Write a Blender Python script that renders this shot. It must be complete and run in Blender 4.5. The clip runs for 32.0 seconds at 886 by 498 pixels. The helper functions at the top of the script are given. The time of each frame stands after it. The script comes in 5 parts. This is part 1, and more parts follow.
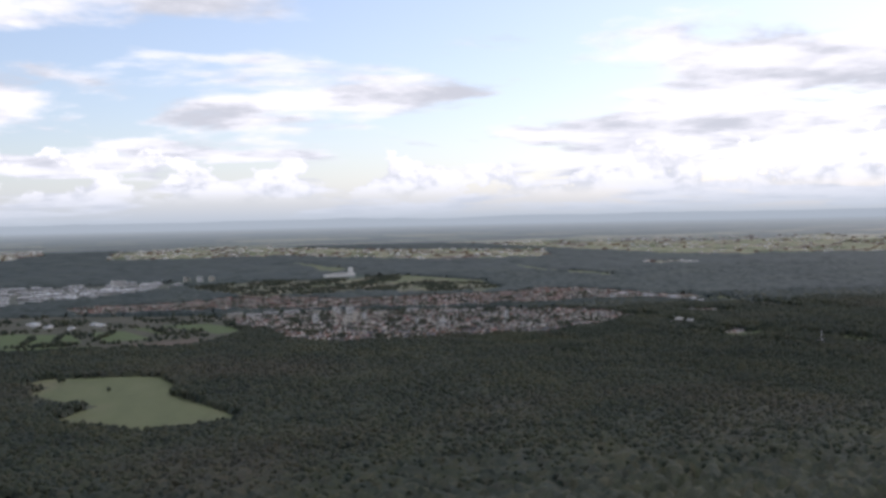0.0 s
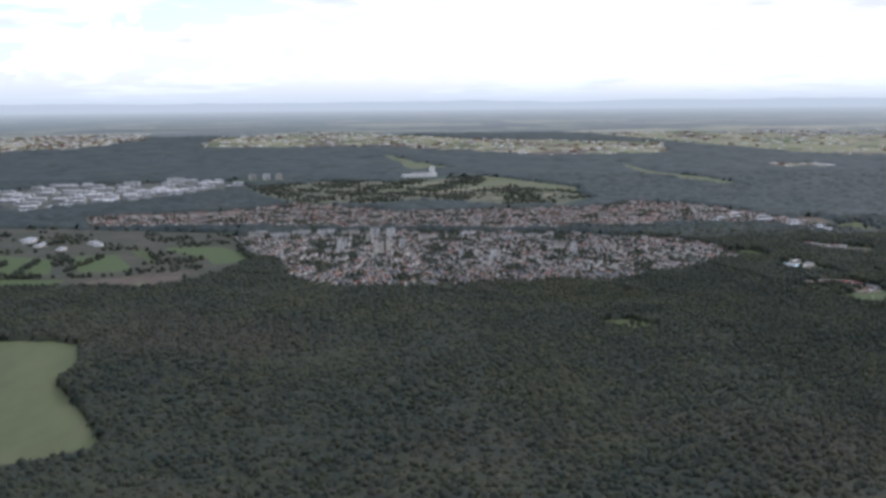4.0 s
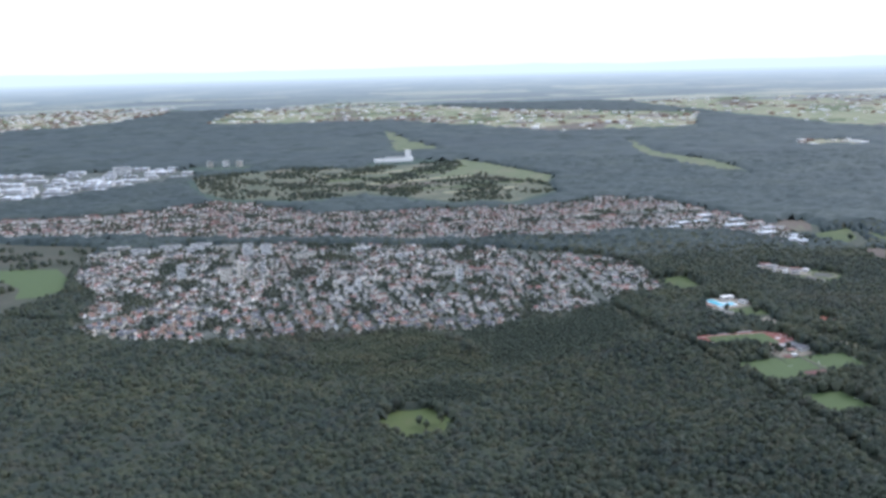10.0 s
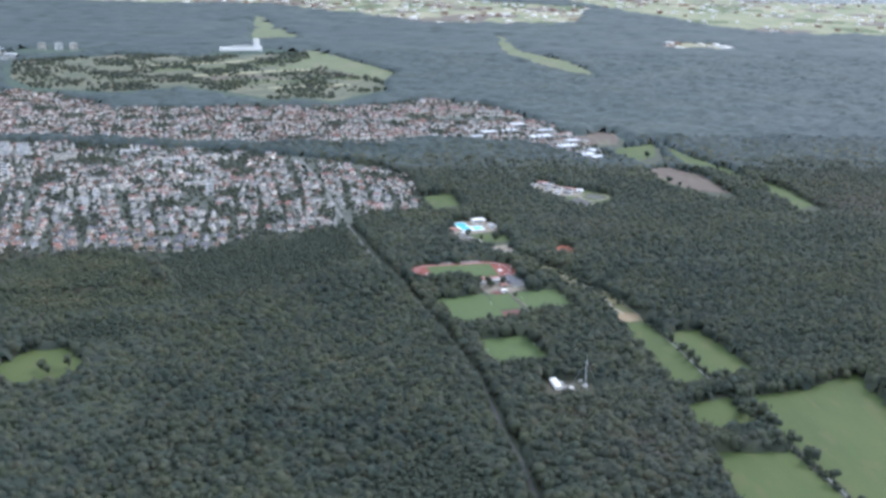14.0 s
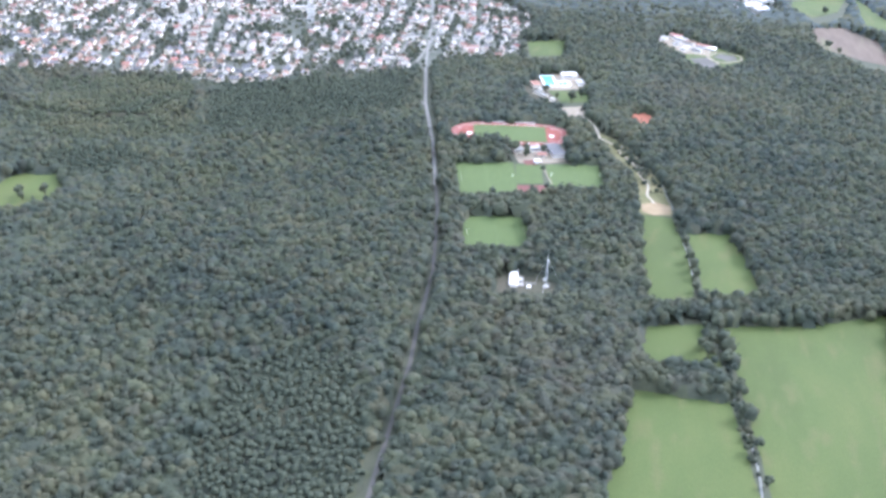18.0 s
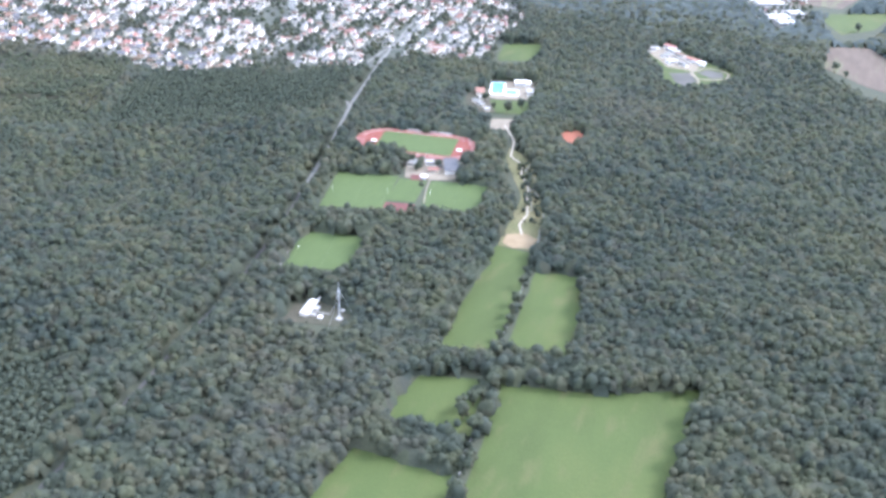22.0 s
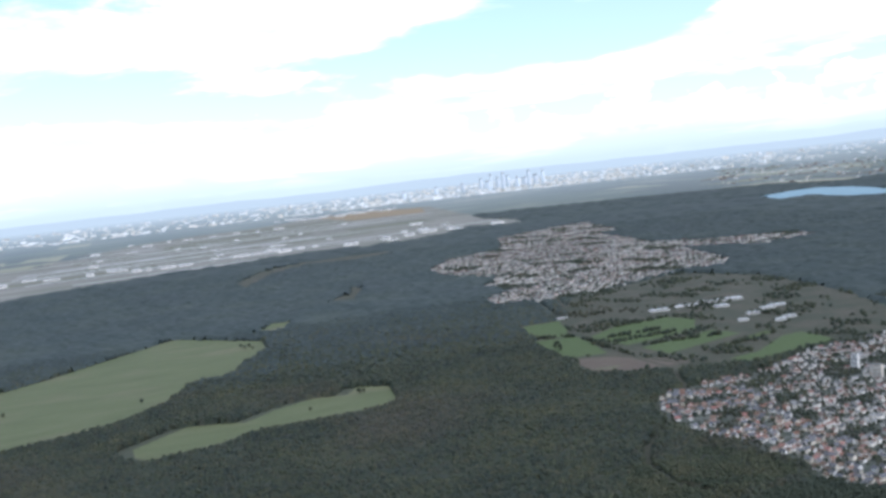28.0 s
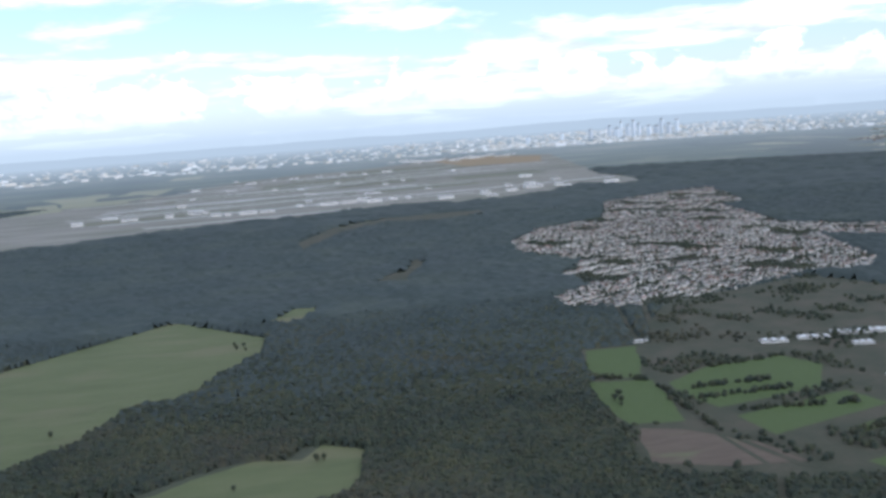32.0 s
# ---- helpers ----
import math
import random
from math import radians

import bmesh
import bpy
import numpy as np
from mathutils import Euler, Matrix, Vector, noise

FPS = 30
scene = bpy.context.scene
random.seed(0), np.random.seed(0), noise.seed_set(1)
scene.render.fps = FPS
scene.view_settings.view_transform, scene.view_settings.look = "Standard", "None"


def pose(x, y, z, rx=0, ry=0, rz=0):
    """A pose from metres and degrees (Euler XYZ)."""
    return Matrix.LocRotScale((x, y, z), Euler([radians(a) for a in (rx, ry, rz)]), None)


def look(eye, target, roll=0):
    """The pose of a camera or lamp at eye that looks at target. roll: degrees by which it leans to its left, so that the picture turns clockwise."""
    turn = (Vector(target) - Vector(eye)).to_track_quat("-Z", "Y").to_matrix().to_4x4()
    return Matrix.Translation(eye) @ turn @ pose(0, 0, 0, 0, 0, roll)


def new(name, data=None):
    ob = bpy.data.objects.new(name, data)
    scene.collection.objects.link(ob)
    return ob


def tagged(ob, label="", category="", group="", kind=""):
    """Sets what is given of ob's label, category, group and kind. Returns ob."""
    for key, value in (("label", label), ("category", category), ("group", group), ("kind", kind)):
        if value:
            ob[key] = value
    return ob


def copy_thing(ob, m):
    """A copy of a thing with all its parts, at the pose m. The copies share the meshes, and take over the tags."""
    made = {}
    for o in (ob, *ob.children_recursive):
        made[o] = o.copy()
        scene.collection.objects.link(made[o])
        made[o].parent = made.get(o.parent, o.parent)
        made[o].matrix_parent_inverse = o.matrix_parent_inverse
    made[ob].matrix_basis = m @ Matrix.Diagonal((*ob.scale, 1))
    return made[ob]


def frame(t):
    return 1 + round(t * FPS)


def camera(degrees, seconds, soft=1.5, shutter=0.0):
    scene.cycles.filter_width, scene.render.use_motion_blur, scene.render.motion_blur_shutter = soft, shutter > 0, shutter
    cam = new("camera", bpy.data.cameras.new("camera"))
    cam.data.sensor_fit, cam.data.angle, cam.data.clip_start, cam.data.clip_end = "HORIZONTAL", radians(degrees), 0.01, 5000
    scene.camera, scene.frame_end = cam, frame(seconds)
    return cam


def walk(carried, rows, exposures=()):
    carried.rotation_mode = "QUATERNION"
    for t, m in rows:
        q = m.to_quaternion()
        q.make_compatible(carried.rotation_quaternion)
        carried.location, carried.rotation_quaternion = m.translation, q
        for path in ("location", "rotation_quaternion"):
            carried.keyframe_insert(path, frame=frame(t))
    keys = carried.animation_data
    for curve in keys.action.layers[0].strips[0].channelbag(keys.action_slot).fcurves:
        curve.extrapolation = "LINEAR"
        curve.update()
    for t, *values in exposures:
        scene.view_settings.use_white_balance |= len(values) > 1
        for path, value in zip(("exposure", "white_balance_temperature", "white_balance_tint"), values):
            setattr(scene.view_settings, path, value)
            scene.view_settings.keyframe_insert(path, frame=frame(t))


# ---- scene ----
# A plain with woods, two towns, sports grounds and an airport, seen from an aircraft.
# The whole place is built at one tenth of its true size, because the path is fast and the view is wide:
# one metre here stands for ten metres of the real land, in plan and in height alike.
cam = camera(46.47, 32.0, soft=3.3, shutter=0.15)

# seconds, place, then yaw, pitch and roll in degrees
ROWS = [
    (0, -147.00, -144.00, 36.80, -11.13, -1.79, 1.21),
    (1, -137.00, -140.00, 38.60, -8.49, -4.10, 0.47),
    (2, -128.50, -135.00, 40.00, -5.79, -5.72, 3.28),
    (3, -120.01, -106.94, 42.86, -4.73, -7.10, 1.67),
    (4, -112.31, -78.72, 43.73, -3.91, -8.24, 0.50),
    (5, -104.60, -50.50, 44.60, -3.09, -9.39, -0.67),
    (5.5, -100.76, -37.96, 45.07, -2.03, -10.31, 0.10),
    (6, -96.01, -36.53, 45.71, -1.05, -10.44, 0.89),
    (6.5, -91.28, -35.09, 46.32, -0.10, -10.20, 0.81),
    (7, -86.54, -33.62, 46.90, 0.81, -10.23, 1.77),
    (7.5, -81.82, -32.13, 47.45, 1.41, -9.68, 1.21),
    (8, -77.10, -30.61, 47.97, -0.08, -8.68, 0.90),
    (8.5, -72.40, -29.07, 48.46, -0.25, -8.60, 1.20),
    (9, -67.71, -27.51, 48.93, 0.02, -9.12, 0.89),
    (9.5, -63.03, -25.91, 49.37, 0.15, -9.70, 1.07),
    (10, -58.36, -24.29, 49.79, 0.07, -10.21, 1.42),
    (10.5, -53.71, -22.63, 50.19, -0.16, -10.51, 1.52),
    (11, -49.08, -20.95, 50.56, -0.89, -10.86, 0.80),
    (11.5, -44.47, -19.23, 50.92, -1.94, -11.00, 0.58),
    (12, -39.88, -17.48, 51.26, -2.73, -11.22, 1.06),
    (12.5, -35.31, -15.69, 51.57, -2.99, -11.32, 1.02),
    (13, -30.77, -13.86, 51.88, -3.21, -11.97, 0.18),
    (13.5, -26.25, -12.00, 52.16, -3.45, -13.89, -0.50),
    (14, -21.76, -10.09, 52.43, -3.83, -16.47, -1.11),
    (14.5, -17.29, -8.15, 52.69, -4.10, -19.59, -1.48),
    (16.5, 0.26, 0.06, 53.60, 5.36, -23.44, -2.58),
    (17, 4.56, 2.23, 53.80, 8.44, -24.10, -2.43),
    (17.5, 8.83, 4.45, 54.00, 10.63, -25.16, -2.12),
    (18, 13.06, 6.72, 54.19, 12.12, -26.64, -1.68),
    (18.5, 17.25, 9.03, 54.38, 12.57, -27.68, -2.26),
    (19, 21.39, 11.40, 54.56, 12.69, -28.64, -1.75),
    (19.5, 25.50, 13.83, 54.74, 13.40, -29.32, -2.12),
    (20, 29.56, 16.31, 54.91, 14.75, -29.71, -2.25),
    (20.5, 33.57, 18.84, 55.09, 16.63, -30.06, -2.21),
    (21, 37.54, 21.44, 55.27, 18.62, -29.83, -2.06),
    (21.5, 41.46, 24.09, 55.44, 20.02, -28.76, -2.28),
    (22, 45.33, 26.81, 55.62, 21.63, -27.89, -2.34),
    (22.5, 49.15, 29.58, 55.81, 23.40, -27.48, -2.47),
    (23, 52.92, 32.42, 55.99, 24.86, -27.17, -1.87),
    (23.5, 56.63, 35.32, 56.19, 26.15, -26.96, -2.05),
    (24, 60.28, 38.29, 56.39, 27.56, -26.76, -2.89),
    (24.5, 63.88, 41.32, 56.60, 28.92, -26.48, -2.54),
    (25, 67.42, 44.43, 56.81, 30.89, -26.00, -1.21),
    (25.5, 76.20, 49.30, 61.40, 42.50, -25.50, 0.10),
    (26, 81.40, 53.30, 62.20, 54.70, -20.65, 2.02),
    (26.5, 84.40, 58.60, 60.50, 68.98, -14.36, 6.65),
    (28.5, 95.13, 69.00, 58.06, 75.77, -3.74, 6.13),
    (29, 95.02, 75.50, 57.31, 77.03, -5.75, 6.00),
    (29.5, 92.00, 80.00, 56.60, 77.31, -6.10, 6.13),
    (30, 79.50, 86.80, 57.40, 77.70, -6.40, 5.26),
    (30.5, 62.00, 92.50, 58.60, 78.69, -6.02, 3.58),
    (31, 44.00, 98.80, 60.00, 80.38, -5.70, 3.26),
    (31.5, 26.50, 105.40, 61.60, 81.77, -7.36, 3.22),
    (32, 9.50, 111.60, 63.50, 83.37, -6.84, 4.17),
]

walk(cam, [(t, pose(x, y, z, 90 + pitch, roll, yaw)) for t, x, y, z, yaw, pitch, roll in ROWS],
     exposures=[(0, -0.2, 6150, 19), (2, 0.0, 6100, 19), (5, 0.42, 5800, 18), (6, 0.68, 5680, 17), (7, 0.82, 5600, 16), (9, 0.9, 5540, 15), (12.5, 1.05, 5520, 14), (14.5, 1.45, 5500, 14), (16.5, 2.1, 5500, 19), (19, 2.26, 5500, 19), (23, 2.28, 5500, 19), (25, 2.24, 5500, 19), (26, 2.05, 5440, 16), (26.5, 1.5, 5480, 13), (28.5, 0.38, 5600, 13), (30, 0.28, 5600, 13), (32, 0.2, 5560, 13)])

# ---------------------------------------------------------------- world and sun
SUN_AZIMUTH, SUN_HEIGHT = 49, 38
world = bpy.data.worlds.new("sky")
scene.world = world
world.use_nodes = True
wt = world.node_tree
wt.nodes.clear()


def wn(kind, **values):
    n = wt.nodes.new(kind)
    for key, value in values.items():
        n.inputs[key.replace("_", " ")].default_value = value
    return n


def wmath(op, a, b=None, clamp=False):
    n = wt.nodes.new("ShaderNodeMath")
    n.operation, n.use_clamp = op, clamp
    for i, v in enumerate((a, b)):
        if v is None:
            continue
        if isinstance(v, (int, float)):
            n.inputs[i].default_value = v
        else:
            wt.links.new(v, n.inputs[i])
    return n.outputs[0]


def wmix(fac, a, b):
    n = wt.nodes.new("ShaderNodeMix")
    n.data_type = "RGBA"
    for sock, v in ((n.inputs[0], fac), (n.inputs[6], a), (n.inputs[7], b)):
        if isinstance(v, tuple):
            sock.default_value = (*v, 1)
        elif isinstance(v, float):
            sock.default_value = v
        else:
            wt.links.new(v, sock)
    return n.outputs[2]


def wramp(v, lo, hi):
    n = wt.nodes.new("ShaderNodeMapRange")
    n.interpolation_type = "SMOOTHSTEP"
    n.inputs["From Min"].default_value, n.inputs["From Max"].default_value = lo, hi
    wt.links.new(v, n.inputs["Value"])
    return n.outputs[0]


sky = wt.nodes.new("ShaderNodeTexSky")
sky.sky_type, sky.sun_disc = "NISHITA", False
sky.sun_elevation, sky.sun_rotation = radians(SUN_HEIGHT), radians(SUN_AZIMUTH)
sky.altitude, sky.dust_density = 500, 1.5
blue = wt.nodes.new("ShaderNodeVectorMath")
blue.operation = "SCALE"
wt.links.new(sky.outputs[0], blue.inputs[0])
blue.inputs["Scale"].default_value = 0.15
way = wt.nodes.new("ShaderNodeTexCoord").outputs["Generated"]
sep = wt.nodes.new("ShaderNodeSeparateXYZ")
wt.links.new(way, sep.inputs[0])
up = wmath("MAXIMUM", sep.outputs[2], 0.0)
flat = wmath("ADD", up, 0.10)
lay = wt.nodes.new("ShaderNodeCombineXYZ")
wt.links.new(wmath("DIVIDE", sep.outputs[0], flat), lay.inputs[0])
wt.links.new(wmath("DIVIDE", sep.outputs[1], flat), lay.inputs[1])
# broken cloud deck
deck = wn("ShaderNodeTexNoise", Scale=0.62, Detail=9.0, Roughness=0.56, Distortion=0.25)
wt.links.new(lay.outputs[0], deck.inputs["Vector"])
deck_mask = wramp(deck.outputs["Fac"], 0.47, 0.55)
shade = wn("ShaderNodeTexNoise", Scale=1.7, Detail=6.0, Roughness=0.6)
wt.links.new(lay.outputs[0], shade.inputs["Vector"])
# heaped clouds low over the horizon
heap = wn("ShaderNodeTexNoise", Scale=17.0, Detail=9.0, Roughness=0.58)
tall = wt.nodes.new("ShaderNodeMapping")
tall.inputs["Scale"].default_value = (1.0, 1.0, 1.7)
wt.links.new(way, tall.inputs[0])
wt.links.new(tall.outputs[0], heap.inputs["Vector"])
heap_mask = wmath("MULTIPLY", wramp(wmath("SUBTRACT", heap.outputs["Fac"], wmath("MULTIPLY", up, 4.4)), 0.285, 0.335), wramp(up, 0.012, 0.034))
cloud = wmix(wramp(shade.outputs["Fac"], 0.34, 0.58), (0.74, 0.77, 0.79), (1.22, 1.22, 1.20))
heap_tone = wn("ShaderNodeTexNoise", Scale=34.0, Detail=5.0, Roughness=0.6)
wt.links.new(tall.outputs[0], heap_tone.inputs["Vector"])
heap_col = wmix(wramp(heap_tone.outputs["Fac"], 0.36, 0.56), (0.80, 0.83, 0.84), (1.3, 1.29, 1.25))
above = wmix(deck_mask, wmix(0.22, blue.outputs[0], (0.80, 0.93, 1.0)), cloud)
above = wmix(heap_mask, above, heap_col)
# pale air towards the horizon
air = wmath("POWER", wmath("SUBTRACT", 1.0, wmath("MULTIPLY", up, 4.6), True), 6.0)
above = wmix(wmath("MULTIPLY", air, 0.85), above, (0.86, 0.93, 0.98))
haze = wmath("POWER", wmath("SUBTRACT", 1.0, wmath("MULTIPLY", up, 26.0), True), 2.0)
above = wmix(wmath("MULTIPLY", haze, 0.8), above, (0.52, 0.60, 0.64))
back = wt.nodes.new("ShaderNodeBackground")
back.inputs["Strength"].default_value = 1.0
wt.links.new(above, back.inputs["Color"])
wt.links.new(back.outputs[0], wt.nodes.new("ShaderNodeOutputWorld").inputs["Surface"])

az, el = radians(SUN_AZIMUTH), radians(SUN_HEIGHT)
sun_way = Vector((math.sin(az) * math.cos(el), math.cos(az) * math.cos(el), math.sin(el)))
sun = new("sun", bpy.data.lights.new("sun", "SUN"))
sun.data.energy, sun.data.angle, sun.data.color = 1.35, radians(14), (1.0, 0.95, 0.87)
sun.matrix_world = look(sun_way * 900, (0, 0, 0))

# ---------------------------------------------------------------- materials
def material(name, colours, scale=1.0, rough=0.9, bump=0.0, fine=6.0, island=0.0, obj=0.0, metal=0.0, spec=0.3, stretch=None, stain=None, palette=None, dapple=0.0, relief=0.1, through_leaf=0.0):
    """Noise between the colours at two scales, with relief; island / obj: how far single pieces differ in lightness."""
    m = bpy.data.materials.new(name)
    m.use_nodes = True
    nt = m.node_tree
    b = nt.nodes["Principled BSDF"]
    b.inputs["Roughness"].default_value, b.inputs["Metallic"].default_value = rough, metal
    b.inputs["Specular IOR Level"].default_value = spec
    co = nt.nodes.new("ShaderNodeTexCoord").outputs["Object"]
    if stretch:
        mp = nt.nodes.new("ShaderNodeMapping")
        mp.inputs["Rotation"].default_value = (0, 0, radians(stretch[0]))
        mp.inputs["Scale"].default_value = (stretch[1], 1, 1)
        nt.links.new(co, mp.inputs[0])
        co = mp.outputs[0]
    ns = nt.nodes.new("ShaderNodeTexNoise")
    ns.inputs["Scale"].default_value, ns.inputs["Detail"].default_value, ns.inputs["Roughness"].default_value = scale, 7.0, 0.62
    nt.links.new(co, ns.inputs["Vector"])
    ramp = nt.nodes.new("ShaderNodeValToRGB")
    el = ramp.color_ramp.elements
    while len(el) < len(colours):
        el.new(0.5)
    for i, c in enumerate(colours):
        el[i].position = 0.32 + 0.36 * i / max(1, len(colours) - 1)
        el[i].color = (*c, 1)
    nt.links.new(ns.outputs["Fac"], ramp.inputs[0])
    col = ramp.outputs[0]
    if stain:
        big = nt.nodes.new("ShaderNodeTexNoise")
        big.inputs["Scale"].default_value, big.inputs["Detail"].default_value = stain[1], 4.0
        nt.links.new(co, big.inputs["Vector"])
        mr = nt.nodes.new("ShaderNodeMapRange")
        mr.inputs["From Min"].default_value, mr.inputs["From Max"].default_value = stain[2], stain[2] + 0.16
        nt.links.new(big.outputs["Fac"], mr.inputs[0])
        mx = nt.nodes.new("ShaderNodeMix")
        mx.data_type = "RGBA"
        nt.links.new(mr.outputs[0], mx.inputs[0])
        nt.links.new(col, mx.inputs[6])
        mx.inputs[7].default_value = (*stain[0], 1)
        col = mx.outputs[2]
    if palette:
        pick = nt.nodes.new("ShaderNodeValToRGB")
        pe = pick.color_ramp.elements
        while len(pe) < len(palette):
            pe.new(0.5)
        for i, c in enumerate(palette):
            pe[i].position = i / (len(palette) - 1)
            pe[i].color = (*c, 1)
        cells = nt.nodes.new("ShaderNodeTexVoronoi")
        cells.voronoi_dimensions = "2D"
        cells.inputs["Scale"].default_value = 0.95
        nt.links.new(co, cells.inputs["Vector"])
        one = nt.nodes.new("ShaderNodeSeparateColor")
        nt.links.new(cells.outputs["Color"], one.inputs[0])
        nt.links.new(one.outputs[0], pick.inputs[0])
        mx = nt.nodes.new("ShaderNodeMix")
        mx.data_type = "RGBA"
        mx.inputs[0].default_value = 0.45
        nt.links.new(col, mx.inputs[6])
        nt.links.new(pick.outputs[0], mx.inputs[7])
        col = mx.outputs[2]
    if dapple:
        spots = nt.nodes.new("ShaderNodeTexNoise")
        spots.inputs["Scale"].default_value, spots.inputs["Detail"].default_value, spots.inputs["Roughness"].default_value = 3.2, 4.0, 0.7
        nt.links.new(co, spots.inputs["Vector"])
        mr = nt.nodes.new("ShaderNodeMapRange")
        mr.inputs["From Min"].default_value, mr.inputs["From Max"].default_value = 0.34, 0.66
        mr.inputs["To Min"].default_value, mr.inputs["To Max"].default_value = 1 - dapple, 1 + dapple
        nt.links.new(spots.outputs["Fac"], mr.inputs[0])
        hs = nt.nodes.new("ShaderNodeHueSaturation")
        nt.links.new(mr.outputs[0], hs.inputs["Value"])
        nt.links.new(col, hs.inputs["Color"])
        col = hs.outputs[0]
    if island or obj:
        src = nt.nodes.new("ShaderNodeNewGeometry").outputs["Random Per Island"] if island else nt.nodes.new("ShaderNodeObjectInfo").outputs["Random"]
        k = island or obj
        mr = nt.nodes.new("ShaderNodeMapRange")
        mr.inputs["To Min"].default_value, mr.inputs["To Max"].default_value = 1 - k, 1 + k
        nt.links.new(src, mr.inputs[0])
        hs = nt.nodes.new("ShaderNodeHueSaturation")
        nt.links.new(mr.outputs[0], hs.inputs["Value"])
        hue = nt.nodes.new("ShaderNodeMapRange")
        hue.inputs["To Min"].default_value, hue.inputs["To Max"].default_value = 0.5 + 0.05 * k, 0.5 - 0.05 * k
        nt.links.new(src, hue.inputs[0])
        nt.links.new(hue.outputs[0], hs.inputs["Hue"])
        nt.links.new(col, hs.inputs["Color"])
        col = hs.outputs[0]
    nt.links.new(col, b.inputs["Base Color"])
    if bump:
        fn = nt.nodes.new("ShaderNodeTexNoise")
        fn.inputs["Scale"].default_value, fn.inputs["Detail"].default_value = scale * fine, 5.0
        nt.links.new(co, fn.inputs["Vector"])
        bp = nt.nodes.new("ShaderNodeBump")
        bp.inputs["Strength"].default_value, bp.inputs["Distance"].default_value = bump, relief
        nt.links.new(fn.outputs["Fac"], bp.inputs["Height"])
        nt.links.new(bp.outputs[0], b.inputs["Normal"])
    if through_leaf:
        thin = nt.nodes.new("ShaderNodeBsdfTranslucent")
        nt.links.new(col, thin.inputs["Color"])
        both = nt.nodes.new("ShaderNodeMixShader")
        both.inputs[0].default_value = through_leaf
        nt.links.new(b.outputs[0], both.inputs[1])
        nt.links.new(thin.outputs[0], both.inputs[2])
        nt.links.new(both.outputs[0], nt.nodes["Material Output"].inputs["Surface"])
    return m


M_LAND = material("far_land", [(0.040, 0.058, 0.050), (0.055, 0.075, 0.055), (0.075, 0.090, 0.062)], 0.012, 0.95, 0.5, 30, spec=0.1, stain=((0.15, 0.16, 0.09), 0.0035, 0.60))
M_FLOOR = material("wood_floor", [(0.040, 0.047, 0.030), (0.056, 0.060, 0.038)], 0.6, 0.95, 0.3)
M_LEAF = material("broad_leaves", [(0.032, 0.043, 0.037), (0.053, 0.063, 0.044), (0.087, 0.090, 0.050)], 0.05, 0.8, 0.6, 50, island=0.15, dapple=0.16, relief=0.15, spec=0.15, stain=((0.086, 0.077, 0.058), 0.016, 0.54),
                  palette=[(0.035, 0.049, 0.043), (0.044, 0.058, 0.043), (0.056, 0.069, 0.043), (0.078, 0.088, 0.047), (0.090, 0.083, 0.050), (0.041, 0.057, 0.049), (0.074, 0.070, 0.053)], through_leaf=0.3)
M_PINE = material("dark_needles", [(0.041, 0.052, 0.037), (0.052, 0.062, 0.041)], 0.08, 0.8, 0.6, 45, island=0.14, spec=0.15, dapple=0.16, relief=0.15, through_leaf=0.2)
M_OLIVE = material("young_leaves", [(0.052, 0.064, 0.042), (0.066, 0.075, 0.045), (0.084, 0.085, 0.050)], 0.12, 0.8, 0.6, 30, island=0.16, dapple=0.16, relief=0.15, spec=0.15, through_leaf=0.3)
# leaf colour shifted to blue-grey, painting in the haze over distant woods
M_HAZE_CANOPY = material("haze_blue_canopy", [(0.040, 0.054, 0.052), (0.047, 0.060, 0.056), (0.057, 0.070, 0.060)], 0.03, 0.85, 0.6, 12, island=0.10, spec=0.15, dapple=0.15, relief=0.6, stain=((0.046, 0.058, 0.056), 0.011, 0.50))
M_COURT = material("dark_red_court", [(0.088, 0.034, 0.030), (0.115, 0.043, 0.037)], 0.8, 0.85, 0.1, 10)
M_GRASS = material("meadow_grass", [(0.041, 0.058, 0.014), (0.049, 0.069, 0.017), (0.060, 0.076, 0.020)], 0.05, 0.9, 0.3, 40, stain=((0.066, 0.074, 0.024), 0.16, 0.54), stretch=(12, 3.0), dapple=0.14)
M_PASTURE = material("pale_pasture", [(0.072, 0.086, 0.036), (0.086, 0.100, 0.042), (0.100, 0.108, 0.050)], 0.05, 0.9, 0.3, 40, stain=((0.11, 0.108, 0.055), 0.03, 0.52), stretch=(12, 3.0), dapple=0.14)
M_TURF = material("sports_turf", [(0.050, 0.074, 0.022), (0.060, 0.086, 0.026)], 0.5, 0.9, 0.2, 20, stretch=(10, 4.0))
M_DRY = material("dry_grass", [(0.091, 0.096, 0.042), (0.135, 0.120, 0.060)], 0.3, 0.95, 0.3, 12, dapple=0.2)
M_SOIL = material("bare_soil", [(0.076, 0.058, 0.043), (0.106, 0.083, 0.061)], 0.12, 0.95, 0.3, 12, stretch=(30, 5.0), stain=((0.10, 0.105, 0.055), 0.06, 0.56))
M_STUBBLE = material("stubble_field", [(0.17, 0.165, 0.095), (0.23, 0.21, 0.125)], 0.08, 0.95, 0.2, 12)
M_STUBBLE_GREEN = material("pale_farmland", [(0.10, 0.125, 0.055), (0.15, 0.155, 0.080), (0.20, 0.185, 0.110)], 0.02, 0.95, 0.2, 12, stretch=(20, 3.0))
M_HEATH = material("dry_heath", [(0.050, 0.062, 0.036), (0.082, 0.086, 0.050), (0.130, 0.110, 0.072)], 0.09, 0.95, 0.6, 12, dapple=0.3)
